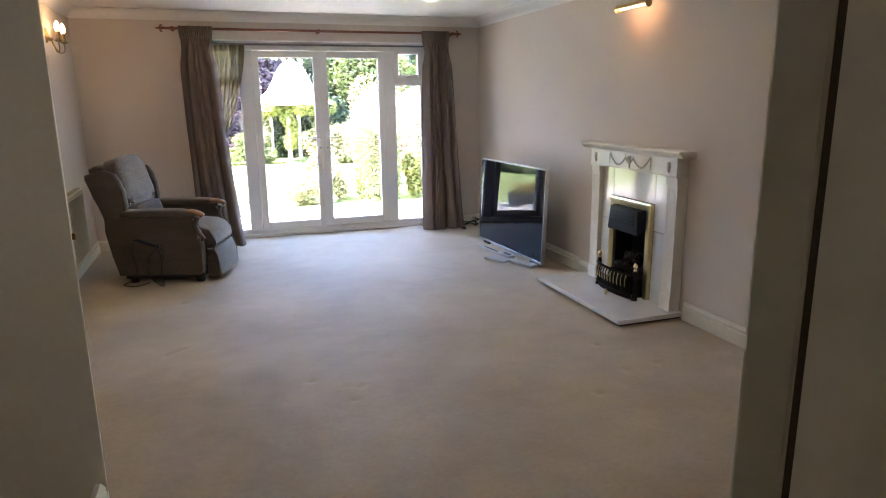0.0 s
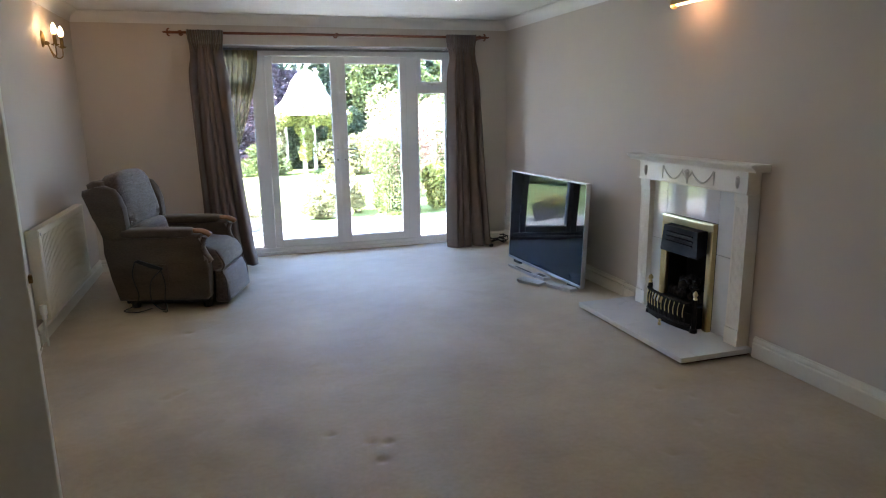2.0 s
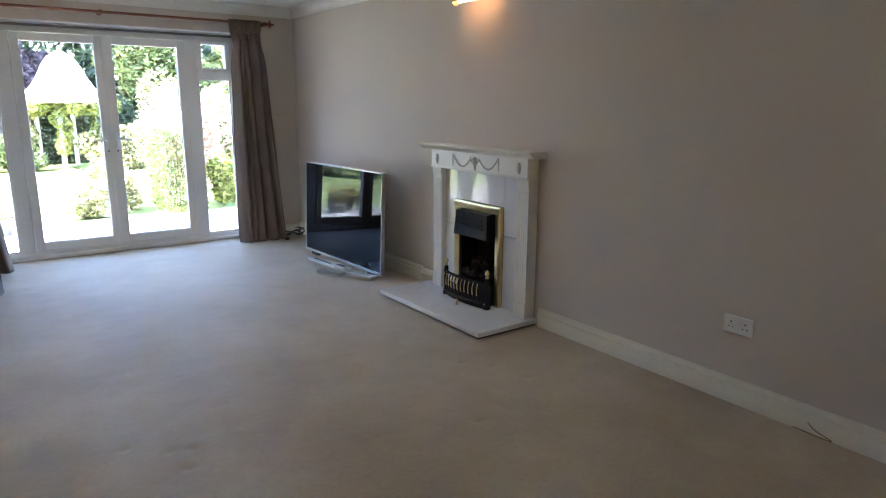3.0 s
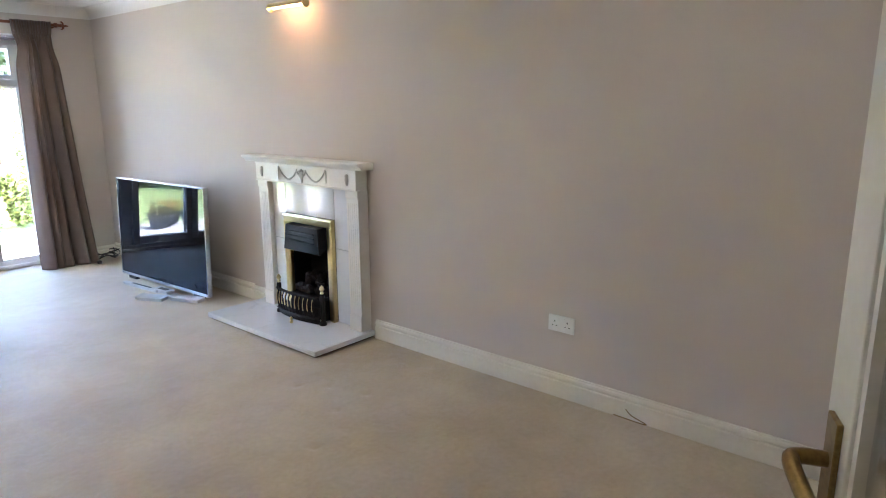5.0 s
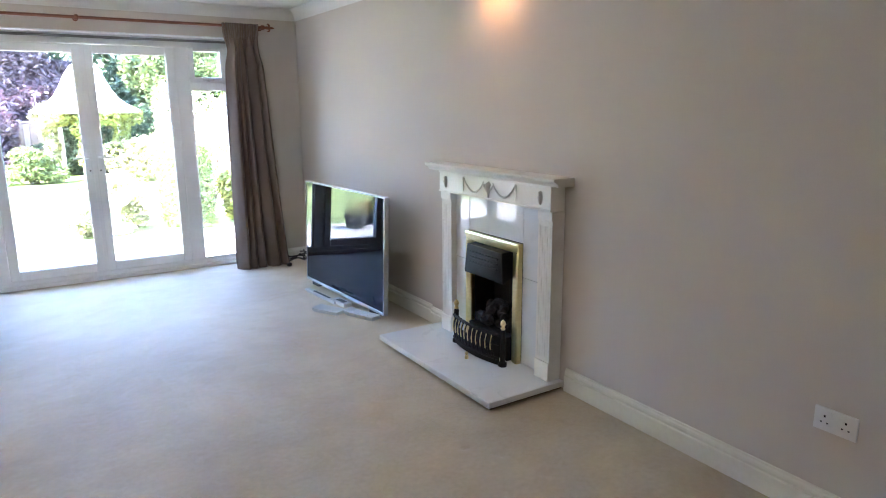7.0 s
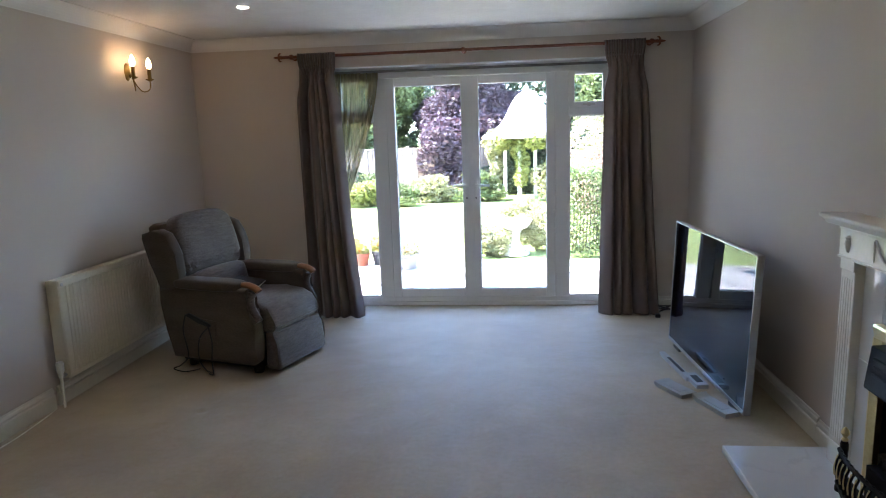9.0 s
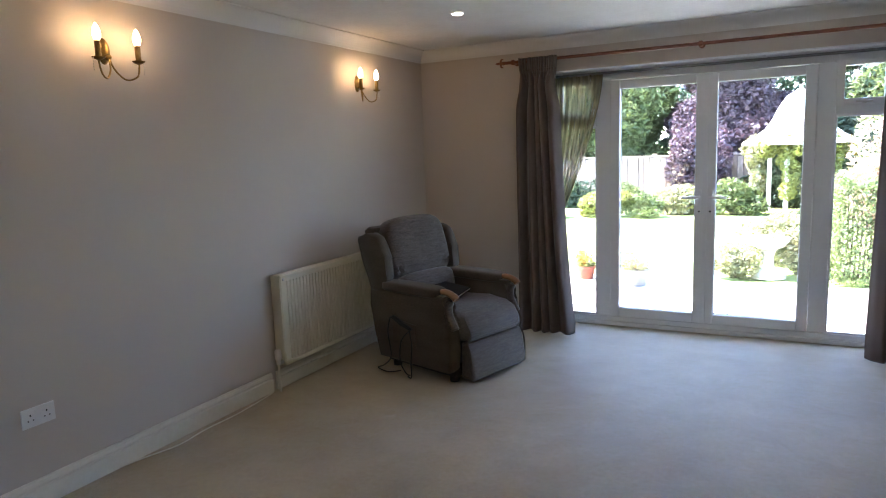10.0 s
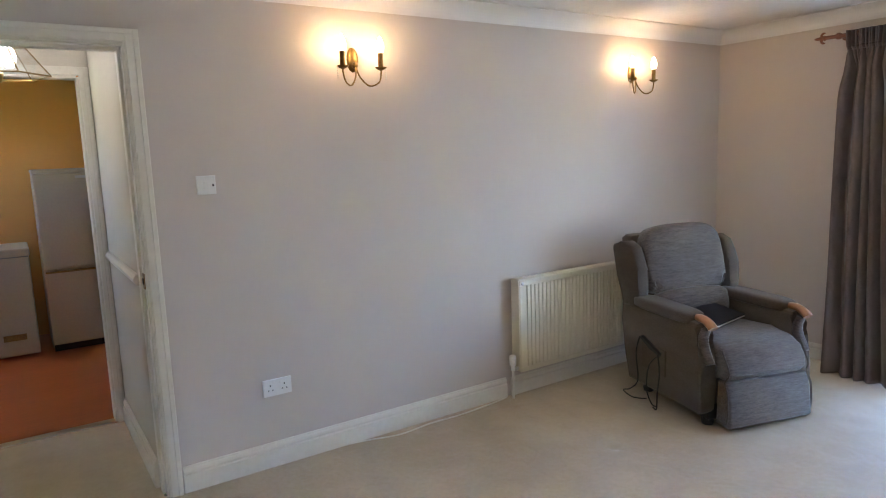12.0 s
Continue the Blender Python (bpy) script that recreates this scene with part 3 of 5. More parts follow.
for x0, x1, nm in ((0.132, 0.846, "left"), (0.854, 1.568, "right")):
    lf = part("leaf", boxes((x0, x0 + 0.072, GY0 - 0.02, GY1 - 0.015, 0.08, 2.0), (x1 - 0.072, x1, GY0 - 0.02, GY1 - 0.015, 0.08, 2.0), bevel=0.006), UPVC, win, "white hinged french door leaf")
    part("rail", boxes((x0 + 0.072, x1 - 0.072, GY0 - 0.02, GY1 - 0.015, 0.08, 0.156), bevel=0.006), UPVC, lf)
    part("rail", boxes((x0 + 0.072, x1 - 0.072, GY0 - 0.02, GY1 - 0.015, 1.93, 2.0), bevel=0.006), UPVC, lf)
    g = part("pane", boxes((x0 + 0.066, x1 - 0.066, 7.866, 7.872, 0.150, 1.936)), GLASS, lf)
    g.visible_shadow = False
    part("gasket", boxes((x0 + 0.070, x1 - 0.070, 7.858, 7.864, 0.153, 0.159), (x0 + 0.070, x1 - 0.070, 7.858, 7.864, 1.928, 1.934), (x0 + 0.070, x0 + 0.075, 7.858, 7.864, 0.159, 1.928), (x1 - 0.075, x1 - 0.070, 7.858, 7.864, 0.159, 1.928)), GREY, lf)
    hx = x1 - 0.036 if nm == "left" else x0 + 0.036
    s = -1 if nm == "left" else 1
    h = part("handle", boxes((hx - 0.014, hx + 0.014, GY0 - 0.032, GY0 - 0.02, 0.93, 1.13), bevel=0.004), UPVC, lf, "white lever handle with keyhole")
    bm = bmesh.new()
    sweep(bm, [(hx, GY0 - 0.03, 1.075), (hx, GY0 - 0.065, 1.075), (hx + s * 0.012, GY0 - 0.072, 1.075), (hx + s * 0.12, GY0 - 0.070, 1.072)], 0.009, 8)
    part("lever", bm, UPVC, h, smooth=True)
    part("keyhole", lathe(bmesh.new(), [(0.007, 0), (0.007, 0.004)], (hx, GY0 - 0.036, 0.965), 10, "y"), BLACK, h)
part("meeting_strip", boxes((0.834, 0.866, GY0 - 0.028, GY0 - 0.019, 0.082, 1.998), (0.847, 0.853, GY0 - 0.019, GY1 - 0.016, 0.082, 1.998), bevel=0.002), UPVC, win)
for x0, x1 in ((WX0 + 0.05, C0 - 0.07), (C2 + 0.07, WX1 - 0.05)):
    g = part("pane", boxes((x0 - 0.004, x1 + 0.004, 7.866, 7.872, 0.071, 1.649)), GLASS, win)
    g.visible_shadow = False
    part("glazing_bead", boxes((x0, x0 + 0.014, GY0 + 0.01, 7.865, 0.075, 1.645), (x1 - 0.014, x1, GY0 + 0.01, 7.865, 0.075, 1.645), (x0 + 0.014, x1 - 0.014, GY0 + 0.01, 7.865, 0.075, 0.089), (x0 + 0.014, x1 - 0.014, GY0 + 0.01, 7.865, 1.631, 1.645), bevel=0.003), UPVC, win)
    sash = part("fanlight_sash", boxes((x0 - 0.004, x0 + 0.046, GY0 - 0.016, GY1 - 0.02, 1.706, 2.008), (x1 - 0.046, x1 + 0.004, GY0 - 0.016, GY1 - 0.02, 1.706, 2.008), (x0 + 0.046, x1 - 0.046, GY0 - 0.016, GY1 - 0.02, 1.706, 1.752), (x0 + 0.046, x1 - 0.046, GY0 - 0.016, GY1 - 0.02, 1.975, 2.008), bevel=0.004), UPVC, win, "small top-hung opening sash")
    g = part("pane", boxes((x0 + 0.042, x1 - 0.042, 7.866, 7.872, 1.748, 1.979)), GLASS, sash)
    g.visible_shadow = False
    xm = (x0 + x1) / 2
    part("catch", boxes((xm - 0.05, xm + 0.05, GY0 - 0.034, GY0 - 0.016, 1.722, 1.736), (xm - 0.012, xm + 0.012, GY0 - 0.030, GY0 - 0.016, 1.712, 1.75), bevel=0.004), CHROME, sash)
# plastered reveal lining and net rail
structure("trim_reveal", boxes((WX0 - 0.002, WX1 + 0.002, YB - 0.006, GY0 + 0.01, WZ - 0.006, WZ + 0.004), bevel=0.001), UPVC, "white board lining the head of the door recess")
rail = thing("net_rail", (0, 0, 0), "slim white curtain track under the recess head", "curtain rail")
part("track", boxes((WX0 + 0.01, WX1 - 0.01, 7.765, 7.785, 2.048, 2.068), bevel=0.004), GREY, rail)
for k in range(4):
    x = WX0 + 0.1 + k * 0.74
    part("bracket", boxes((x, x + 0.02, 7.76, 7.79, 2.066, WZ - 0.005), bevel=0.003), UPVC, rail)


def curtain_thing(name, x_top, x_bot, label, seed, kick, folds=5):
    rnd = random.Random(seed)
    ph = [rnd.uniform(0, 6.28) for _ in range(5)]
    y0, z_top = 7.555, 2.205

    def fn(u, v):
        z = z_top * v + 0.004 * (1 - v)
        w = (1 - v) ** 1.5
        x = (x_top[0] + (x_bot[0] - x_top[0]) * w) * (1 - u) + (x_top[1] + (x_bot[1] - x_top[1]) * w) * u
        uu = u + 0.05 * math.sin(6.28 * u * 1.5 + ph[0]) + 0.012 * math.sin(v * 3 + ph[1]) + 0.02 * noise.noise((u * 4, v * 1.6, seed))
        a = 2 * math.pi * folds * uu + ph[2]
        deep = math.sin(a) + 0.22 * math.sin(2 * a + ph[3] + 1.5 * v)
        fine = math.sin(2 * math.pi * folds * 3 * u + ph[1])
        head = min(1.0, max(0.0, (v - 0.90) / 0.05))
        amp = (0.030 + 0.026 * (1 - v)) * (0.9 + 0.55 * noise.noise((u * 5, v * 1.2, seed + 3)) + 0.2 * math.sin(9 * u + ph[4]))
        y = y0 - 0.010 * (1 - v) - kick * (1 - v) ** 1.6 + amp * deep * (1 - 0.65 * head) + 0.013 * fine * head
        y += 0.014 * math.exp(-((v - 0.945) / 0.010) ** 2)
        if v < 0.03:
            y -= 0.014 * (0.03 - v) / 0.03 * (1 + math.sin(a))
        x += 0.013 * math.cos(a) * (1 - head) + 0.004 * math.sin(v * 5 + u * 9 + ph[1])
        narrow = 0.06 * math.exp(-((v - 0.90) / 0.05) ** 2)
        x += (0.5 - u) * narrow
        return (x, y, z)

    c = thing(name, (0, 0, 0), label, "curtain", "pair of curtains")
    ob = part("drape", grid_sheet(fn, 190, 90), CURTAIN, c, smooth=True)
    sol = ob.modifiers.new("cloth", "SOLIDIFY")
    sol.thickness = 0.004
    tape = part("heading_tape", grid_sheet(lambda u, v: (fn(u, 0.945 + 0.012 * v)[0], fn(u, 0.945 + 0.012 * v)[1] - 0.006, fn(u, 0.945 + 0.012 * v)[2]), 150, 2), CURTAIN, c, "gathered pencil-pleat heading", True)
    sol = tape.modifiers.new("cloth", "SOLIDIFY")
    sol.thickness = 0.003
    for k in range(7):
        x = x_top[0] + (x_top[1] - x_top[0]) * (k + 0.5) / 7
        bm = bmesh.new()
        ring = [(x, 7.578 + 0.021 * math.cos(a), 2.183 + 0.021 * math.sin(a)) for a in [2 * math.pi * i / 14 for i in range(15)]]
        sweep(bm, ring, 0.0035, 6)
        part("ring", bm, TIMBER, c, "wooden curtain ring", True)
    return c


curtain_thing("curtain", (-0.545, -0.235), (-0.52, -0.075), "full-length gathered taupe curtain drawn aside beside the armchair", 4, 0.09)
curtain_thing("curtain", (1.935, 2.255), (1.905, 2.39), "full-length gathered taupe curtain pooling slightly on the carpet", 9, 0.04)


def net_fn(u, v):
    z = 2.05 - v * 1.15
    pull = v ** 1.5
    right = 0.075 - 0.33 * pull
    left = -0.31 - 0.02 * pull
    x = left + (right - left) * u
    y = 7.775 - 0.06 * pull + 0.022 * math.sin(u * 40 + 3 * v) * (1 - 0.3 * pull) + 0.006 * math.sin(u * 90)
    return (x, y, z)


net = thing("net_curtain", (0, 0, 0), "sheer olive-beige net curtain swept behind the drape", "curtain")
part("sheer", grid_sheet(net_fn, 90, 40), NET, net, smooth=True)

rod = thing("curtain_pole", (0, 0, 0), "dark red-brown wooden curtain pole with fleur finials", "curtain pole")
RY, RZ = 7.578, 2.183
part("pole", lathe(bmesh.new(), [(0.0125, -0.68), (0.0125, 2.335)], (0, RY, RZ), 16, "x"), TIMBER, rod, smooth=True)
for s, x in ((-1, -0.68), (1, 2.335)):
    f = part("finial", lathe(bmesh.new(), [(0.013, 0), (0.017, s * 0.006), (0.012, s * 0.014), (0.010, s * 0.028), (0.011, s * 0.04), (0.008, s * 0.06), (0.001, s * 0.075)], (x, RY, RZ), 12, "x"), TIMBER, rod, "carved fleur finial", True)
    for q in (-1, 1):
        bm = bmesh.new()
        sweep(bm, smooth_line([(x + s * 0.015, RY, RZ), (x + s * 0.028, RY, RZ + q * 0.018), (x + s * 0.018, RY, RZ + q * 0.03), (x + s * 0.006, RY, RZ + q * 0.032)], 5), [0.009] * 6 + [0.007] * 6 + [0.005] * 4, 8)
        part("petal", bm, TIMBER, f, smooth=True)
for x in (-0.60, 0.822, 2.30):
    part("bracket", lathe(bmesh.new(), [(0.022, 0.0), (0.022, -0.012), (0.010, -0.02), (0.010, -0.085)], (x, YB, RZ), 12, "y"), TIMBER, rod, smooth=True)
    part("collar", lathe(bmesh.new(), [(0.017, -0.014), (0.021, -0.008), (0.021, 0.008), (0.017, 0.014)], (x, RY, RZ), 14, "x"), TIMBER, rod, smooth=True)

# ---------------------------------------------------------------- fireplace
FX = XR
fp = thing("fireplace_surround", (FX, 4.467, 0.045), "cream painted fireplace surround with swag mouldings", "fireplace")
fy = 4.467


def fpart(n, rows, mat=MANTEL, bev=0.003, label="", parent=None):
    b = bmesh.new()
    for r in rows:
        box(b, r[0] - FX, r[1] - FX, r[2] - fy, r[3] - fy, r[4] - 0.045, r[5] - 0.045, bevel=bev)
    return part(n, b, mat, parent or fp, label)


shelf = bmesh.new()
prism(shelf, [(0, 1.132 - 0.045), (-0.132, 1.132 - 0.045), (-0.135, 1.127 - 0.045), (-0.132, 1.117 - 0.045), (-0.120, 1.112 - 0.045), (-0.108, 1.100 - 0.045), (-0.100, 1.088 - 0.045), (0, 1.088 - 0.045)], "y", 3.88 - fy, 5.105 - fy)
part("shelf", shelf, MANTEL, fp)
frieze = fpart("frieze", [(2.55, FX, 3.942, 4.99, 0.958, 1.088)])
fpart("moulding", [(2.545, 2.552, 3.939, 4.993, 0.958, 0.968), (2.546, 2.552, 3.939, 4.993, 1.078, 1.088)], bev=0.002)
for y0, y1 in ((3.938, 4.047), (4.875, 4.984)):
    leg = fpart("pilaster", [(2.562, FX, y0, y1, 0.045, 0.958), (2.556, 2.563, y0 - 0.001, y1 + 0.001, 0.045, 0.15), (2.556, 2.563, y0 - 0.001, y1 + 0.001, 0.91, 0.956)])
    for k in range(5):
        y = y0 + 0.0165 + k * 0.019
        b = bmesh.new()
        lathe(b, [(0.0005, 0.165 - 0.045), (0.003, 0.175 - 0.045), (0.003, 0.875 - 0.045), (0.0005, 0.885 - 0.045)], (2.5625 - FX, y + 0.0 - fy, 0), 8)
        part("reed", b, MANTEL, leg)
# carved swags on the frieze
for s in (-1, 1):
    b = bmesh.new()
    pts = [(2.545 - FX, s * (0.045 + 0.20 * t), 1.060 - 0.045 - 0.075 * math.sin(math.pi * t) ** 0.8 + 0.012 * t) for t in [k / 14 for k in range(15)]]
    sweep(b, pts, [0.003 + 0.003 * math.sin(math.pi * k / 14) for k in range(15)], 7)
    for k in range(3, 12):
        lathe(b, [(0.0005, -0.006), (0.0055, 0), (0.0005, 0.006)], pts[k], 6)
    part("swag", b, SWAG, frieze, "carved garland swag", True)
    b = bmesh.new()
    sweep(b, [(2.546 - FX, s * 0.25, 1.068 - 0.045), (2.546 - FX, s * 0.251, 1.035 - 0.045), (2.546 - FX, s * 0.25, 0.985 - 0.045)], [0.006, 0.004, 0.002], 7)
    part("tassel", b, SWAG, frieze, smooth=True)
    b = bmesh.new()
    lathe(b, [(0.001, -0.036), (0.008, -0.030), (0.013, -0.012), (0.016, 0.004), (0.012, 0.02), (0.015, 0.028), (0.006, 0.036), (0.001, 0.038)], (2.549 - FX, s * 0.447, 1.022 - 0.045), 10)
    part("urn_motif", b, SWAG, frieze, "carved urn motif", True)
b = bmesh.new()
lathe(b, [(0.001, -0.05), (0.006, -0.045), (0.009, -0.02), (0.020, 0.0), (0.017, 0.018), (0.022, 0.03), (0.008, 0.042), (0.001, 0.046)], (2.549 - FX, 0, 1.02 - 0.045), 10)
sweep(b, smooth_line([(2.546 - FX, -0.045, 1.045 - 0.045), (2.545 - FX, -0.02, 1.02 - 0.045), (2.546 - FX, 0.02, 1.02 - 0.045), (2.546 - FX, 0.045, 1.045 - 0.045)], 4), 0.005, 6)
part("centre_urn", b, SWAG, frieze, "carved central urn", True)

# marble panels and hearth
for r in ((4.049, 4.212, 0.05, 0.552), (4.049, 4.212, 0.555, 0.956), (4.728, 4.873, 0.05, 0.552), (4.728, 4.873, 0.555, 0.956), (4.215, 4.725, 0.745, 0.956)):
    fpart("marble_panel", [(2.60, FX - 0.004, *r)], MARBLE, 0.0008, "polished white veined marble slip")
hearth = thing("hearth", (FX, 4.495, 0), "polished pale grey-white marble hearth slab on the carpet", "hearth")
b = bmesh.new()
box(b, -0.50, -0.004, -0.595, 0.595, 0.014, 0.047, bevel=0.004)
part("slab", b, MARBLE, hearth)
# The brown puts the shadow beneath the slab's edge into the bed's colour.
part("plinth", boxes((-0.482, -0.006, -0.577, 0.577, 0.0, 0.0145)), GAP_SHADE, hearth, "recessed bed under the slab, darkened as its shadow")
for k in range(3):
    b = boxes((-0.503, -0.4995, -0.58 + k * 0.40, -0.205 + k * 0.395, 0.016, 0.040), bevel=0.002)
    part("edge_strip", b, MARBLE, hearth)

fire = thing("gas_fire", (2.60, 4.47, 0.047), "brass-framed black gas fire with coal bed and fret", "fire")
bz = 0.047


def gpart(n, rows, mat, bev=0.0, label="", parent=None):
    b = bmesh.new()
    for r in rows:
        box(b, r[0] - 2.60, r[1] - 2.60, r[2] - 4.40, r[3] - 4.40, r[4] - bz, r[5] - bz, bevel=bev)
    return part(n, b, mat, parent or fire, label)


def brass_side(y_out, y_in, x_f, z0, z1):
    """A chamfered brass upright."""
    b = bmesh.new()
    prism(b, [(0.0, y_out - 4.40), (x_f - 2.60, y_out - 4.40), (x_f - 2.60 - 0.004, y_out + (y_in - y_out) * 0.25 - 4.40), (x_f - 2.60 + 0.006, y_in - 4.40), (0.0, y_in - 4.40)], "z", z0 - bz, z1 - bz)
    return b


part("brass_frame", brass_side(4.145, 4.20, 2.57, bz, 0.69), BRASS, fire, "polished brass upright")
part("brass_frame", brass_side(4.655, 4.60, 2.57, bz, 0.69), BRASS, fire, "polished brass upright")
b = bmesh.new()
prism(b, [(0.0, 0.742 - bz), (2.57 - 2.60, 0.742 - bz), (2.566 - 2.60, 0.732 - bz), (2.574 - 2.60, 0.69 - bz), (0.0, 0.69 - bz)], "y", 4.145 - 4.40, 4.655 - 4.40)
part("brass_frame", b, BRASS, fire, "polished brass head")
gpart("firebox", [(2.75, 2.758, 4.162, 4.638, bz + 0.002, 0.738), (2.604, 2.75, 4.162, 4.20, bz + 0.002, 0.738), (2.604, 2.75, 4.60, 4.638, bz + 0.002, 0.738), (2.604, 2.75, 4.20, 4.60, 0.70, 0.738), (2.604, 2.75, 4.20, 4.60, bz + 0.002, bz + 0.015)], BLACK)
b = bmesh.new()
prism(b, [(-0.077, 0.682 - bz), (-0.010, 0.686 - bz), (-0.010, 0.545 - bz), (-0.082, 0.508 - bz), (-0.086, 0.515 - bz)], "y", -0.170, 0.170)
for v in b.verts:
    v.co.y *= 1.0 + 0.10 * max(0.0, (0.68 - bz - v.co.z) / 0.17)
hood = part("hood", b, CAST, fire, "black louvred canopy hood")
for k in range(3):
    z = 0.575 + 0.030 * k - bz
    xo = -0.086 + (z - (0.515 - bz)) / 0.167 * 0.009
    part("louvre", boxes((xo - 0.008, xo + 0.004, -0.135, 0.135, z, z + 0.011), bevel=0.002), CAST, hood)
# coals
rnd = random.Random(3)
for k in range(34):
    b = bmesh.new()
    bmesh.ops.create_icosphere(b, subdivisions=1, radius=rnd.uniform(0.024, 0.042))
    for v in b.verts:
        v.co *= rnd.uniform(0.75, 1.2)
    lay = k // 12
    c = part("coal", b, COAL, fire)
    c.location = (rnd.uniform(-0.02, 0.085) + 0.012 * lay, rnd.uniform(-0.165, 0.165) * (1 - 0.15 * lay), 0.17 + 0.045 * lay + rnd.uniform(-0.01, 0.02))
gpart("burner_tray", [(2.55, 2.745, 4.21, 4.59, bz, 0.19)], BLACK, 0.004)
# fret in front
fret = thing("fire_fret", (2.470, 4.475, bz), "black cast fire fret with brass-tipped bars and finials", "fire fret")


def bow(y):
    return -0.036 * (1 - (y / 0.235) ** 2)


for y in (-0.235, 0.235):
    p = part("post", lathe(bmesh.new(), [(0.024, 0), (0.024, 0.02), (0.014, 0.028), (0.016, 0.08), (0.013, 0.10), (0.016, 0.20), (0.012, 0.215)], (0.02, y, 0), 12), BLACK, fret, smooth=True)
    part("finial", lathe(bmesh.new(), [(0.010, 0.215), (0.014, 0.222), (0.008, 0.232), (0.017, 0.248), (0.013, 0.262), (0.003, 0.274)], (0.02, y, 0), 12), BRASS, p, "small brass finial", True)
for z in (0.045, 0.185):
    b = bmesh.new()
    sweep(b, [(bow(y), y, z) for y in [-0.225 + 0.45 * k / 16 for k in range(17)]], 0.009, 8)
    part("rail", b, BLACK, fret, smooth=True)
for k in range(11):
    y = -0.19 + 0.038 * k
    b = bmesh.new()
    sweep(b, smooth_line([(bow(y), y, 0.045), (bow(y) - 0.014, y, 0.10), (bow(y) - 0.016, y, 0.15), (bow(y) + 0.004, y, 0.195)], 4), 0.006, 7)
    bar = part("bar", b, BLACK, fret, smooth=True)
    b = bmesh.new()
    sweep(b, smooth_line([(bow(y) - 0.020, y, 0.095), (bow(y) - 0.023, y, 0.13), (bow(y) - 0.012, y, 0.178)], 4), 0.0035, 6)
    part("brass_edge", b, BRASS, bar, smooth=True)
b = bmesh.new()
ap = [-0.22 + 0.44 * k / 16 for k in range(17)]
prism(b, [(bow(y) + 0.006, y) for y in ap] + [(bow(y) + 0.012, y) for y in ap[::-1]], "z", 0.004, 0.12)
part("apron", b, BLACK, fret)
part("knob", lathe(bmesh.new(), [(0.011, 0), (0.011, 0.018), (0.006, 0.022), (0.012, 0.034), (0.004, 0.044)], (-0.085, -0.03, 0), 10), BRASS, fret, smooth=True)

pl = thing("picture_light", (FX, 4.51, 2.09), "brass picture light on the wall, switched on", "wall lamp")
b = bmesh.new()
arc = [(-0.105 + 0.028 * math.cos(a), 0.0 + 0.028 * math.sin(a)) for a in [radians(10 + 20 * k) for k in range(10)]]
arc_in = [(-0.105 + 0.025 * math.cos(a), 0.0 + 0.025 * math.sin(a)) for a in [radians(190 - 20 * k) for k in range(10)]]
prism(b, arc + arc_in, "y", -0.18, 0.18)
part("shade", b, BRASS, pl, "half-round brass shade", True)
part("end_cap", lathe(bmesh.new(), [(0.028, -0.184), (0.028, -0.179)], (-0.105, 0, 0), 14, "y"), BRASS, pl)
part("end_cap", lathe(bmesh.new(), [(0.028, 0.179), (0.028, 0.184)], (-0.105, 0, 0), 14, "y"), BRASS, pl)
part("tube", lathe(bmesh.new(), [(0.010, -0.15), (0.010, 0.15)], (-0.105, 0, -0.003), 10, "y"), STRIP, pl, "glowing lamp tube")
b = bmesh.new()
sweep(b, smooth_line([(-0.004, 0, 0.035), (-0.04, 0, 0.045), (-0.075, 0, 0.035), (-0.095, 0, 0.027)], 5), 0.006, 8)
part("arm", b, BRASS, pl, smooth=True)
part("wall_plate", boxes((-0.012, -0.002, -0.045, 0.045, 0.01, 0.06), bevel=0.003), BRASS, pl)

# ---------------------------------------------------------------- television and its stand pieces
tvm = Matrix.Translation((2.335, 6.11, 0)) @ Matrix.Rotation(radians(3.0), 4, "Z") @ Matrix.Rotation(radians(2.2), 4, "Y")
tv = thing("television", tvm, "large flat television with silver bezel standing on the carpet", "television")
HW, TZ0, TZ1 = 0.657, 0.03, 0.875
part("back_shell", boxes((0.006, 0.034, -HW + 0.012, HW - 0.012, TZ0 + 0.012, TZ1 - 0.012), bevel=0.004), RUBBER, tv)
part("screen", boxes((-0.004, 0.007, -HW + 0.010, HW - 0.010, TZ0 + 0.022, TZ1 - 0.010)), SCREEN, tv, "glossy dark screen")
part("bezel", boxes((-0.008, 0.030, -HW, -HW + 0.010, TZ0, TZ1), (-0.008, 0.030, HW - 0.010, HW, TZ0, TZ1), (-0.008, 0.030, -HW + 0.010, HW - 0.010, TZ1 - 0.010, TZ1), (-0.008, 0.030, -HW + 0.010, HW - 0.010, TZ0, TZ0 + 0.022), bevel=0.0025), SILVER, tv, "thin brushed silver bezel")
part("foot", boxes((0.0, 0.034, -HW + 0.1, -HW + 0.22, 0.0, TZ0 + 0.004), bevel=0.002), RUBBER, tv)
part("foot", boxes((0.0, 0.034, HW - 0.22, HW - 0.1, 0.0, TZ0 + 0.004), bevel=0.002), RUBBER, tv)
part("housing", boxes((0.034, 0.062, -0.38, 0.38, 0.10, 0.55), bevel=0.012), RUBBER, tv)


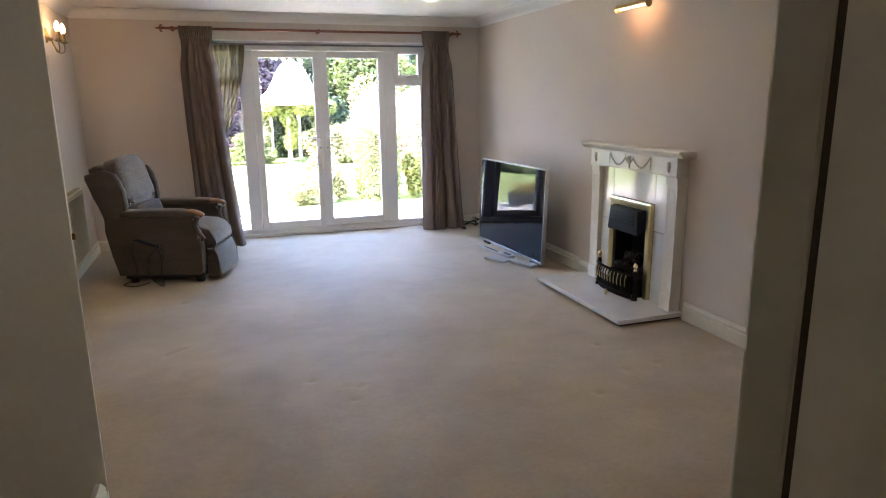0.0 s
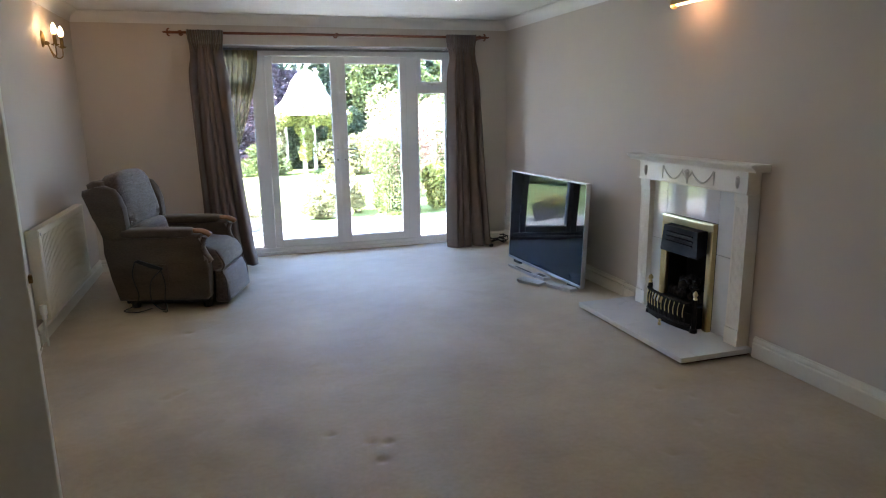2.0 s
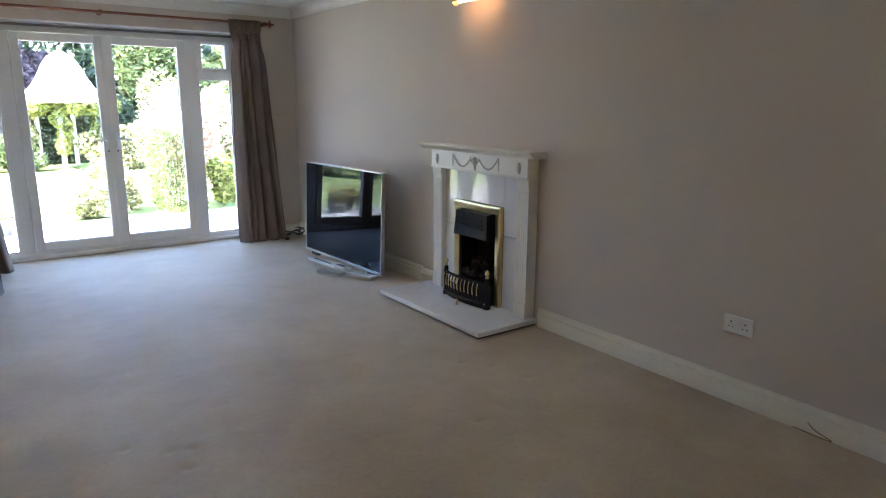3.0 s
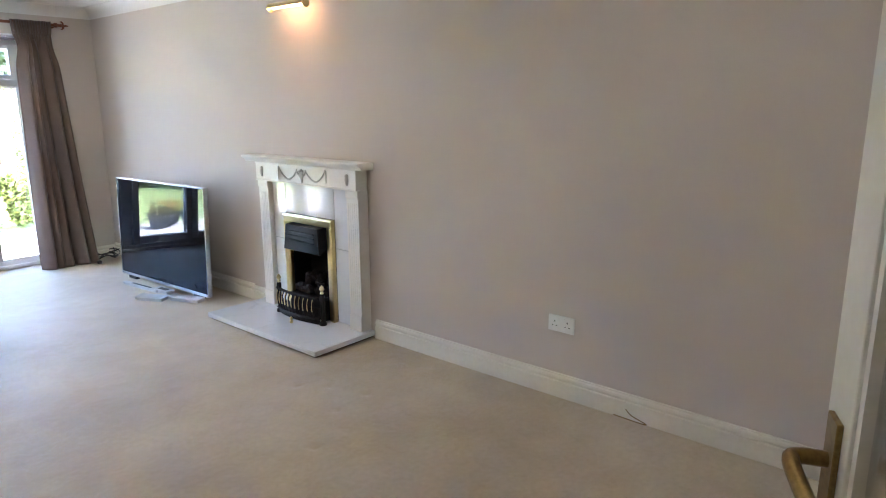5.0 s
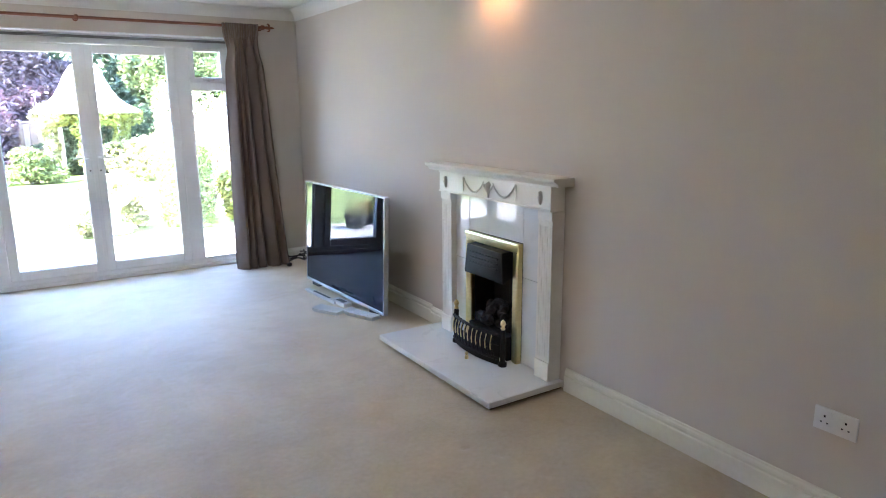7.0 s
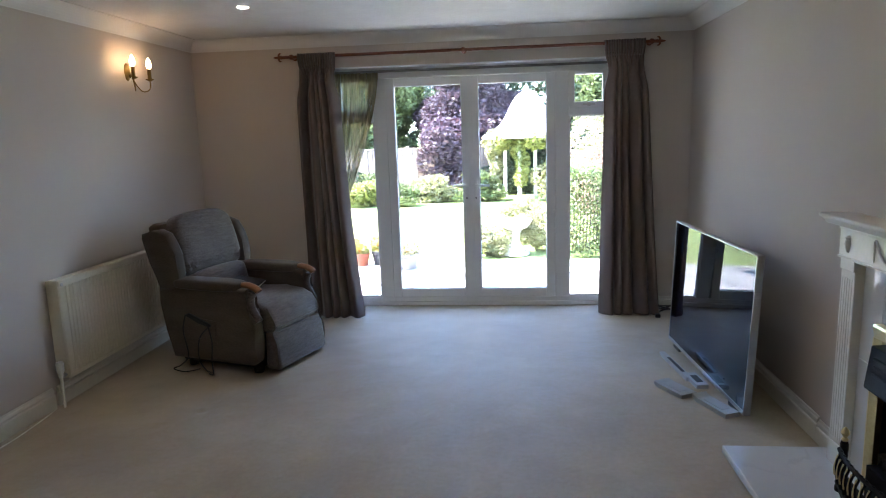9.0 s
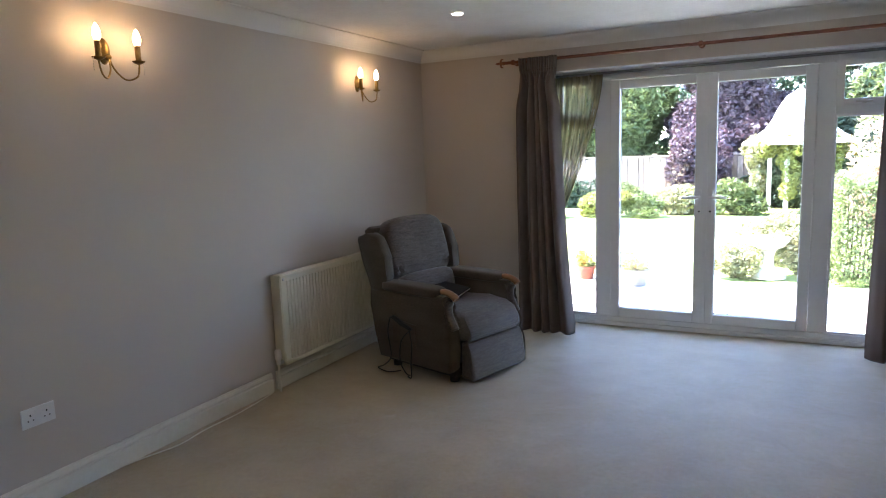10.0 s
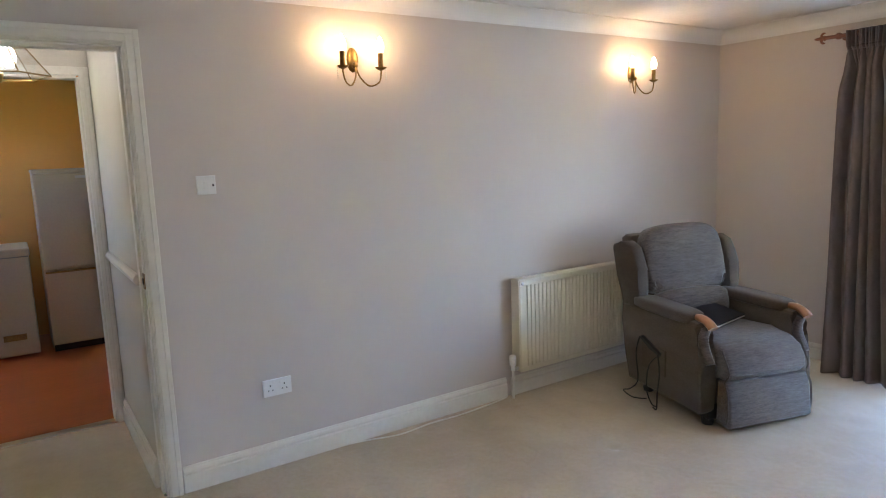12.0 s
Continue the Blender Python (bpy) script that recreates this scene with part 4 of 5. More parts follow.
def floor_piece(name, at, rz, size, label, mat=PAPER, bend=0.0):
    t = thing(name, Matrix.Translation(at) @ Matrix.Rotation(radians(rz), 4, "Z"), label, "stand part", "loose stand parts")
    sx, sy, sz = size
    b = bmesh.new()
    prism(b, [(-sx, 0.0), (sx * 0.8, 0.0), (sx, sz * 0.5), (sx, sz + bend), (sx * 0.7, sz), (-sx, sz)], "y", -sy, sy, 0.0015)
    part("plate", b, mat, t)
    part("underside_strip", boxes((-sx * 0.6, sx * 0.5, -sy * 0.55, sy * 0.55, sz, sz + 0.003), bevel=0.001), mat if bend else RUBBER, t)
    return t


floor_piece("stand_bar", (2.215, 6.25, 0.0), 96, (0.24, 0.018, 0.024), "long silver stand bar lying beside the television")
floor_piece("silver_plate", (2.12, 5.86, 0.0), 118, (0.115, 0.055, 0.024), "silver-grey stand foot lying on the carpet", PAPER, 0.008)
floor_piece("silver_plate", (2.275, 5.62, 0.0), 112, (0.135, 0.045, 0.026), "silver-grey stand foot lying under the screen", PAPER, 0.012)
floor_piece("stand_bracket", (2.275, 5.99, 0.0), 96, (0.10, 0.035, 0.026), "black and silver stand bracket lying by the television", PAPER)

# bundle of leads in the corner
leads = thing("cable_bundle", (2.47, 7.50, 0), "coiled black leads on the carpet by the skirting", "cables")
for k in range(3):
    b = bmesh.new()
    r0 = 0.07 + 0.018 * k
    pts = [(r0 * 1.2 * math.cos(a * 1.0), 0.75 * r0 * math.sin(a), 0.012 + 0.018 * k + 0.022 * (1 + math.sin(a * 1.7 + k))) for a in [0.32 * i for i in range(24)]]
    sweep(b, pts, 0.0055, 7)
    part("loop", b, RUBBER, leads, smooth=True)
b = bmesh.new()
sweep(b, smooth_line([(0.06, 0.0, 0.02), (0.10, 0.05, 0.06), (0.12, 0.12, 0.09), (0.14, 0.155, 0.07)], 6), 0.005, 7)
part("tail", b, RUBBER, leads, smooth=True)
part("plug", boxes((-0.13, -0.09, -0.12, -0.08, 0.0, 0.03), bevel=0.006), RUBBER, leads)


def cord(name, pts, r, mat, label):
    t = thing(name, (0, 0, 0), label, "cable")
    b = bmesh.new()
    sweep(b, smooth_line(pts, 6), r, 7)
    part("flex", b, mat, t, smooth=True)


cord("aerial_lead", [(XL + 0.022, 4.40, 0.006), (-1.465, 4.52, 0.006), (-1.42, 4.70, 0.006), (-1.44, 4.9, 0.006), (-1.435, 5.12, 0.006), (-1.455, 5.36, 0.006), (-1.478, 5.5, 0.006)], 0.0035, GLOSS, "pale cable lying along the skirting")
cord("wall_flex", [(XR - 0.022, 2.16, 0.05), (XR - 0.04, 2.12, 0.035), (XR - 0.035, 2.05, 0.012), (XR - 0.03, 2.09, 0.006), (XR - 0.028, 2.15, 0.006), (XR - 0.024, 2.22, 0.006)], 0.0025, OLDBRASS, "short brown flex end sticking from the skirting")


# ---------------------------------------------------------------- plates, sconces, radiator, downlights
def socket(at, rz, label):
    t = thing("wall_socket", Matrix.Translation(at) @ Matrix.Rotation(radians(rz), 4, "Z"), label, "socket", "double sockets")
    part("plate", boxes((0.0, 0.010, -0.0735, 0.0735, -0.043, 0.043), bevel=0.003), PLASTIC, t)
    for s in (-1, 1):
        part("switch", boxes((0.010, 0.0145, s * 0.035 - 0.007 - 0.018 * s, s * 0.035 + 0.007 - 0.018 * s, 0.016, 0.032), bevel=0.0015), PLASTIC, t)
        part("pin_holes", boxes((0.0095, 0.0108, s * 0.036 - 0.003, s * 0.036 + 0.003, 0.008, 0.016), (0.0095, 0.0108, s * 0.036 - 0.014, s * 0.036 - 0.008, -0.014, -0.009), (0.0095, 0.0108, s * 0.036 + 0.008, s * 0.036 + 0.014, -0.014, -0.009)), BLACK, t)


socket((XL, 4.058, 0.408), 0, "white double socket on the wall above the skirting")
socket((XR, 2.535, 0.392), 180, "white double socket on the wall near the fireplace")
sw = thing("wall_switch", (XL, 3.80, 1.43), "white square dimmer switch plate beside the doorway", "switch")
part("plate", boxes((0.0, 0.009, -0.043, 0.043, -0.043, 0.043), bevel=0.003), PLASTIC, sw)
part("rocker", boxes((0.009, 0.0125, -0.012, 0.012, -0.018, 0.018), bevel=0.0015), PLASTIC, sw)
part("indicator", boxes((0.009, 0.0105, 0.026, 0.034, -0.006, 0.004), bevel=0.0005), BLACK, sw)


def sconce():
    t = thing("wall_sconce", (XL, 4.575, 2.0), "aged brass two-arm candle wall light, lit", "wall lamp", "matching wall lights")
    b = bmesh.new()
    bmesh.ops.create_uvsphere(b, u_segments=20, v_segments=12, radius=1, matrix=Matrix.Translation((0.0, 0, 0.02)) @ Matrix.Diagonal((0.022, 0.032, 0.062, 1)))
    bmesh.ops.bisect_plane(b, geom=b.verts[:] + b.edges[:] + b.faces[:], plane_co=(0, 0, 0), plane_no=(-1, 0, 0), clear_outer=True)
    part("back_plate", b, OLDBRASS, t, smooth=True)
    part("boss", lathe(bmesh.new(), [(0.014, 0.02), (0.016, 0.03), (0.010, 0.045), (0.003, 0.05)], (0, 0, -0.01), 12, "x"), OLDBRASS, t, smooth=True)
    for s in (-1, 1):
        b = bmesh.new()
        sweep(b, smooth_line([(0.035, 0, -0.01), (0.055, s * 0.012, -0.07), (0.080, s * 0.05, -0.115), (0.105, s * 0.092, -0.10), (0.108, s * 0.105, -0.055), (0.108, s * 0.105, -0.03)], 6), 0.0042, 8)
        arm = part("arm", b, OLDBRASS, t, "curved brass arm", True)
        part("drip_pan", lathe(bmesh.new(), [(0.004, -0.042), (0.018, -0.036), (0.029, -0.028), (0.030, -0.025), (0.010, -0.026)], (0.108, s * 0.105, 0), 18), OLDBRASS, arm, smooth=True)
        part("candle_sleeve", lathe(bmesh.new(), [(0.013, -0.028), (0.0135, 0.045), (0.011, 0.047)], (0.108, s * 0.105, 0), 16), OLDBRASS, arm, "brass candle sleeve", True)
        part("bulb", lathe(bmesh.new(), [(0.011, 0.046), (0.0165, 0.062), (0.0185, 0.078), (0.014, 0.10), (0.006, 0.117), (0.001, 0.124)], (0.108, s * 0.105, 0), 16), BULB, arm, "glowing candle bulb", True)
        b = bmesh.new()
        for k in range(5):
            zz = -0.035 - 0.012 * k
            lathe(b, [(0.0006, -0.005), (0.004, 0), (0.0006, 0.005)], (0.108, s * 0.133, zz), 6)
        part("crystal_drop", b, CHROME, arm)
    return t


s1 = sconce()
copy_thing(s1, Matrix.Translation((XL, 6.672, 2.0)))

rad = thing("radiator", (XL, 6.225, 0), "cream fluted panel radiator with thermostatic valve", "radiator")
RX0, RX1, RY0, RY1, RZ0, RZ1 = 0.035, 0.085, -0.645, 0.645, 0.163, 0.755
bm = bmesh.new()
prof = []
n_fl = 38
for k in range(n_fl):
    ya = RY0 + 0.03 + (RY1 - RY0 - 0.06) * k / n_fl
    p = (RY1 - RY0 - 0.06) / n_fl
    prof += [(RX1, ya), (RX1, ya + 0.62 * p), (RX1 - 0.006, ya + 0.72 * p), (RX1 - 0.006, ya + 0.90 * p)]
prof = [(RX0, RY0), (RX1 - 0.004, RY0), (RX1, RY0 + 0.006)] + prof + [(RX1, RY1 - 0.006), (RX1 - 0.004, RY1), (RX0, RY1)]
prism(bm, prof, "z", RZ0 + 0.03, RZ1 - 0.045)
part("panel", bm, RADIATOR, rad, "fluted cream panel")
part("header", boxes((RX0, RX1 + 0.001, RY0, RY1, RZ1 - 0.045, RZ1 - 0.006), (RX0, RX1 + 0.001, RY0, RY1, RZ0, RZ0 + 0.03), bevel=0.004), RADIATOR, rad)
part("top_grille", boxes((RX0 - 0.01, RX1 - 0.004, RY0 - 0.002, RY1 + 0.002, RZ1 - 0.008, RZ1), bevel=0.002), RADIATOR, rad)
part("side_cover", boxes((0.006, RX1 - 0.006, RY0 - 0.004, RY0, RZ0 + 0.01, RZ1 - 0.004), bevel=0.001), RADIATOR, rad)
part("plug", lathe(bmesh.new(), [(0.010, 0.0), (0.010, 0.006), (0.005, 0.008)], (RX1, RY0 + 0.022, RZ1 - 0.03), 10, "x"), CHROME, rad)
part("bracket", boxes((0.0, RX0 + 0.004, -0.45, -0.41, 0.2, 0.7), (0.0, RX0 + 0.004, 0.41, 0.45, 0.2, 0.7)), RADIATOR, rad)
v = part("valve", lathe(bmesh.new(), [(0.014, 0), (0.014, 0.03), (0.021, 0.034), (0.022, 0.085), (0.018, 0.095)], (0.06, RY0 - 0.045, RZ0 + 0.02), 16), PLASTIC, rad, "white thermostatic valve head", True)
part("union", lathe(bmesh.new(), [(0.010, -0.045), (0.013, -0.03), (0.010, 0.004)], (0.06, RY0, RZ0 + 0.025), 10, "y"), CHROME, v, smooth=True)
part("pipe", lathe(bmesh.new(), [(0.0085, 0.0), (0.0085, RZ0 + 0.025)], (0.06, RY0 - 0.045, 0), 12), GLOSS, rad, "painted supply pipe", True)

# The four nearer ones are unseen, added to brighten the south end.
for x, y in ((-0.50, 6.36), (1.66, 6.36), (-0.50, 4.05), (1.66, 4.05), (-0.50, 1.75), (1.66, 1.75)):
    t = thing("ceiling_downlight", (x, y, ZC), "small round recessed white ceiling downlight, lit", "downlight", "ceiling downlights")
    part("bezel", lathe(bmesh.new(), [(0.044, -0.001), (0.045, -0.005), (0.038, -0.008), (0.033, -0.004)], (0, 0, 0), 28), PLASTIC, t, smooth=True)
    part("lamp", lathe(bmesh.new(), [(0.033, -0.0065), (0.031, -0.0095)], (0, 0, 0), 24), DISC, t)
    beam = new("downlight_beam", bpy.data.lights.new("downlight_beam", "SPOT"))
    beam.data.energy, beam.data.color, beam.data.shadow_soft_size = SPOT_W, (1.0, 0.86, 0.70), 0.03
    beam.data.spot_size, beam.data.spot_blend = radians(150), 1.0
    beam.location = (x, y, ZC - 0.045)

# ---------------------------------------------------------------- armchair
CH = Matrix.Translation((-0.675, 6.465, 0)) @ Matrix.Rotation(radians(-16.5), 4, "Z")
chair = thing("armchair", CH, "taupe fabric wing-back riser recliner armchair with wooden arm ends", "armchair")
for sx in (-0.28, 0.27):
    for sy in (-0.27, 0.27):
        part("foot", lathe(bmesh.new(), [(0.030, 0), (0.034, 0.02), (0.030, 0.06)], (sx, sy, 0), 12), RUBBER, chair)
part("base", boxes((-0.34, 0.31, -0.30, 0.30, 0.035, 0.12), bevel=0.01), RUBBER, chair)
side_poly = [(-0.36, 0.075), (0.30, 0.075), (0.325, 0.10), (0.33, 0.22), (0.335, 0.32), (0.325, 0.39), (0.285, 0.43), (0.270, 0.47), (0.275, 0.515), (0.295, 0.55), (0.295, 0.585), (-0.30, 0.585), (-0.435, 0.60), (-0.43, 0.45), (-0.395, 0.25)]
for s in (-1, 1):
    b = bmesh.new()
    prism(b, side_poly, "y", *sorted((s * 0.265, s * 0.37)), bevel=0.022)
    side = part("side_panel", b, FABRIC_SHADED, chair, "flat upholstered side panel", True)
    b = bmesh.new()
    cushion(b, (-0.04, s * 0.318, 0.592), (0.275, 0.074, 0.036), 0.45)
    arm = part("armrest", b, FABRIC_SHADED, chair, "padded armrest", True)
    b = bmesh.new()
    pts = smooth_line([(0.19, s * 0.315, 0.594), (0.235, s * 0.315, 0.600), (0.29, s * 0.315, 0.596), (0.335, s * 0.315, 0.578), (0.352, s * 0.315, 0.562)], 6)
    sweep(b, pts, [0.013 + 0.008 * min(1, k / 8) for k in range(len(pts))], 12)
    for v in b.verts:
        v.co.y = s * 0.315 + (v.co.y - s * 0.315) * 1.35
    part("arm_end", b, HONEY, arm, "curved honey-coloured wooden arm end", True)
    # scroll facing under the arm end
    b = bmesh.new()
    face = smooth_line([(0.300, s * 0.318, 0.56), (0.278, s * 0.318, 0.50), (0.288, s * 0.318, 0.44), (0.335, s * 0.318, 0.36)], 5)
    sweep(b, face, [0.030] * len(face), 10)
    part("arm_facing", b, FABRIC, arm, smooth=True)
    # wing
    wing_poly = [(-0.425, 0.53), (-0.25, 0.54), (-0.245, 0.66), (-0.255, 0.78), (-0.275, 0.865), (-0.315, 0.925), (-0.385, 0.950), (-0.455, 0.940), (-0.545, 0.915), (-0.55, 0.88), (-0.485, 0.72)]
    b = bmesh.new()
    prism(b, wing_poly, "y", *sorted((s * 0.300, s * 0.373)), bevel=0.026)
    part("wing", b, FABRIC_SHADED, chair, "padded side wing", True)
lean = Matrix.Rotation(radians(-13), 4, "Y")
b = bmesh.new()
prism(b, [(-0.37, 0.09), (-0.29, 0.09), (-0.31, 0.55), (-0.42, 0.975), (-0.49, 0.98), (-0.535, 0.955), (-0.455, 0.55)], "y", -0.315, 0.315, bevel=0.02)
part("back_shell", b, FABRIC_SHADED, chair, smooth=True)
b = bmesh.new()
cushion(b, (0, 0, 0), (0.085, 0.300, 0.215), 0.42, 40, 24, Matrix.Translation((-0.350, 0, 0.815)) @ lean)
for v in b.verts:
    loc = v.co
    v.co.x += 0.012 * noise.noise((loc.y * 7, loc.z * 7, 2)) + 0.022 * math.exp(-((loc.z - 0.70) / 0.05) ** 2) * (1 - (loc.y / 0.27) ** 2)
    v.co.y *= 1.0 - 0.30 * (loc.z - 0.74)
    v.co.x -= 0.026 * math.exp(-((loc.z - 0.685) / 0.050) ** 2) * math.sin(loc.y * 34 + 9 * noise.noise((loc.y * 5, loc.z * 5, 7))) ** 2
    if loc.z > 0.93:
        v.co.z += 0.012 * math.cos(loc.y * 6)
part("back_cushion", b, FABRIC, chair, "plump waterfall back pillow", True)
b = bmesh.new()
cushion(b, (0, 0, 0), (0.070, 0.262, 0.095), 0.5, 30, 14, Matrix.Translation((-0.235, 0, 0.555)) @ lean)
part("lumbar_cushion", b, FABRIC, chair, "lower lumbar cushion", True)
b = bmesh.new()
prism(b, [(-0.26, 0.30), (0.30, 0.27), (0.385, 0.275), (0.415, 0.31), (0.41, 0.37), (0.375, 0.425), (0.30, 0.462), (0.15, 0.472), (-0.24, 0.45)], "y", -0.262, 0.262, bevel=0.03)
part("seat", b, FABRIC, chair, "rounded seat cushion", True)
b = bmesh.new()
prism(b, [(0.33, 0.030), (0.425, 0.022), (0.452, 0.045), (0.432, 0.20), (0.405, 0.27), (0.34, 0.275)], "y", -0.275, 0.275, bevel=0.022)
part("footrest", b, FABRIC, chair, "padded leg-rest flap", True)
for s in (-1, 1):
    b = bmesh.new()
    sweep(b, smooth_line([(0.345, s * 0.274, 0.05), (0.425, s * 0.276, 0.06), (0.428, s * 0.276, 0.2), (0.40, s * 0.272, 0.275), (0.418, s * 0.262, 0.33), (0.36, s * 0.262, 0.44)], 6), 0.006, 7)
    part("piping", b, FABRIC_SHADED, chair, smooth=True)
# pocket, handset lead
part("side_pocket", prism(bmesh.new(), [(-0.20, 0.20), (0.03, 0.20), (0.03, 0.355), (-0.20, 0.38)], "y", -0.379, -0.368, 0.003), FABRIC_SHADED, chair, "flat side pocket")
part("handset", prism(bmesh.new(), [(-0.21, 0.385), (-0.18, 0.40), (0.0, 0.335), (-0.01, 0.315), (-0.10, 0.34)], "y", -0.395, -0.372, 0.006), RUBBER, chair, "black recliner handset strap")
for pts in ([(-0.20, -0.392, 0.39), (-0.225, -0.40, 0.28), (-0.19, -0.41, 0.12), (-0.24, -0.43, 0.05), (-0.30, -0.44, 0.02), (-0.20, -0.44, 0.01), (-0.10, -0.41, 0.03)],
            [(-0.02, -0.392, 0.33), (0.01, -0.40, 0.22), (0.0, -0.405, 0.10), (0.015, -0.42, 0.01), (-0.02, -0.42, 0.008)],
            [(0.0, -0.39, 0.33), (-0.09, -0.40, 0.24), (-0.10, -0.41, 0.10), (-0.04, -0.42, 0.03), (0.005, -0.42, 0.02)]):
    b = bmesh.new()
    sweep(b, smooth_line(pts, 7), 0.0042, 7)
    part("lead", b, RUBBER, chair, "black handset lead", True)

tab = thing("tablet_folder", CH @ Matrix.Translation((-0.035, -0.02, 0.502)) @ Matrix.Rotation(radians(17), 4, "Z") @ Matrix.Rotation(radians(9), 4, "Y") @ Matrix.Rotation(radians(5), 4, "X"), "black folder with white edge lying on the chair seat", "folder")
part("cover", boxes((-0.115, 0.115, -0.175, 0.175, 0.0, 0.005), (-0.118, 0.113, -0.178, 0.178, 0.012, 0.020), bevel=0.002), BLACK, tab)
part("pages", boxes((-0.112, 0.116, -0.172, 0.172, 0.005, 0.012)), PLASTIC, tab, "white page block")

# ---------------------------------------------------------------- lobby and kitchen beyond the west doorway
LX, LY0, LY1 = -2.66, 2.2, 3.495
structure("floor_lobby", grid_sheet(lambda u, v: (LX + u * (XL - LX + 0.02), LY0 + v * (LY1 - LY0), -0.004), 12, 12), CARPET, "beige carpet in the lobby")
structure("wall_lobby_north", boxes((LX - 0.1, XL - 0.1, LY1, LY1 + 0.1, 0, ZC)), LOBBY, "white papered lobby wall with dado rail")
structure("wall_lobby_south", boxes((LX - 0.1, XL - 0.1, LY0 - 0.1, LY0, 0, ZC)), LOBBY, "white papered lobby wall")
structure("wall_lobby_west", boxes((LX - 0.1, LX, 3.45, LY1, 0, 2.05), (LX - 0.1, LX, LY0, 2.62, 0, 2.05), (LX - 0.1, LX, LY0, LY1, 2.05, ZC)), LOBBY, "white wall with the kitchen doorway")
structure("ceiling_lobby", boxes((LX - 2.9, XL - 0.1, 1.2, 4.5, ZC, ZC + 0.1)), CEIL, "white plaster ceiling of lobby and kitchen")
dado = bmesh.new()
prism(dado, [(LY1, 0.985), (LY1 - 0.012, 0.99), (LY1 - 0.022, 1.005), (LY1 - 0.022, 1.02), (LY1 - 0.012, 1.035), (LY1, 1.04)], "x", LX + 0.02, XL - 0.12)
structure("trim_dado", dado, GLOSS, "cream painted dado rail")
skirting("baseboard_lobby", "x", LX + 0.02, XL - 0.12, LY1, -1, 0.14)
kf = thing("door_frame_kitchen", (0, 0, 0), "cream gloss moulded frame round the kitchen doorway", "door frame", kind="structure")
for o, th in ((0.043, 0.014), (0.034, 0.02), (0.018, 0.026)):
    part("architrave", boxes((LX, LX + th, 3.442, 3.448 + o, 0, 2.042 + o), bevel=0.002), GLOSS, kf)
    part("architrave", boxes((LX, LX + th, 2.62 - o, 2.625, 0, 2.042 + o), bevel=0.002), GLOSS, kf)
    part("architrave", boxes((LX, LX + th, 2.625, 3.442, 2.038, 2.042 + o), bevel=0.002), GLOSS, kf)
part("jamb", boxes((LX - 0.104, LX + 0.002, 3.430, 3.452, 0, 2.03), bevel=0.001), GLOSS, kf)
part("jamb", boxes((LX - 0.104, LX + 0.002, 2.618, 2.642, 0, 2.03), bevel=0.001), GLOSS, kf)
part("head", boxes((LX - 0.104, LX + 0.002, 2.642, 3.430, 2.022, 2.052), bevel=0.001), GLOSS, kf)
part("threshold", boxes((LX - 0.06, LX + 0.0, 2.642, 3.430, -0.004, 0.006), bevel=0.003), CHROME, kf, "metal threshold strip")
structure("floor_kitchen", boxes((LX - 2.9, LX - 0.004, 1.2, 4.5, -0.03, -0.001)), REDFLOOR, "glossy red-brown laminate kitchen floor")
# Slot in the south wall is unseen, added to let sky brighten the kitchen.
structure("wall_kitchen", boxes((-5.50, -5.40, 1.2, 4.5, 0, ZC), (-5.40, LX - 0.1, 4.4, 4.5, 0, ZC), (-5.40, -5.0, 1.2, 1.3, 0, ZC), (-3.3, LX - 0.1, 1.2, 1.3, 0, ZC), (-5.0, -3.3, 1.2, 1.3, 0, 1.69), (-5.0, -3.3, 1.2, 1.3, 1.94, ZC), (LX - 0.1, LX - 0.06, 1.3, LY0 - 0.1, 0, ZC), (LX - 0.1, LX - 0.06, LY1 + 0.1, 4.4, 0, ZC)), OCHRE, "ochre-orange painted kitchen walls")

fr = thing("fridge_freezer", (-4.63, 3.215, 0), "off-white upright fridge freezer on the kitchen floor", "fridge")
part("body", boxes((-0.56, -0.045, 0, 0.55, 0.03, 1.50), bevel=0.008), FRIDGE, fr)
part("top", boxes((-0.57, -0.0, -0.004, 0.554, 1.488, 1.52), bevel=0.008), FRIDGE, fr)
d1 = part("door", boxes((-0.045, 0.0, 0.0, 0.55, 0.70, 1.486), bevel=0.010), FRIDGE, fr, "upper fridge door")
d2 = part("door", boxes((-0.045, 0.0, 0.0, 0.55, 0.06, 0.675), bevel=0.010), FRIDGE, fr, "lower freezer door")
part("grip", boxes((-0.04, 0.004, 0.01, 0.54, 0.665, 0.682), bevel=0.003), OLDBRASS, d2)
part("badge", boxes((0.0, 0.003, 0.30, 0.40, 1.44, 1.46), bevel=0.001), PAPER, d1, "small plain badge")
part("kick_plate", boxes((-0.06, -0.03, 0.01, 0.54, 0.0, 0.055)), BLACK, fr)

cf = thing("chest_freezer", (-4.64, 2.50, 0), "small off-white chest freezer beside the fridge", "freezer")
part("body", boxes((-0.56, 0, 0, 0.625, 0.02, 0.83), bevel=0.012), FRIDGE, cf)
part("lid", boxes((-0.57, 0.012, -0.006, 0.632, 0.832, 0.895), bevel=0.014), FRIDGE, cf)
part("label_plate", boxes((0.0, 0.004, 0.38, 0.54, 0.15, 0.20), bevel=0.001), OLDBRASS, cf, "metal front grille plate")
part("gap_strip", boxes((-0.55, 0.004, 0.004, 0.62, 0.826, 0.834)), GREY, cf)

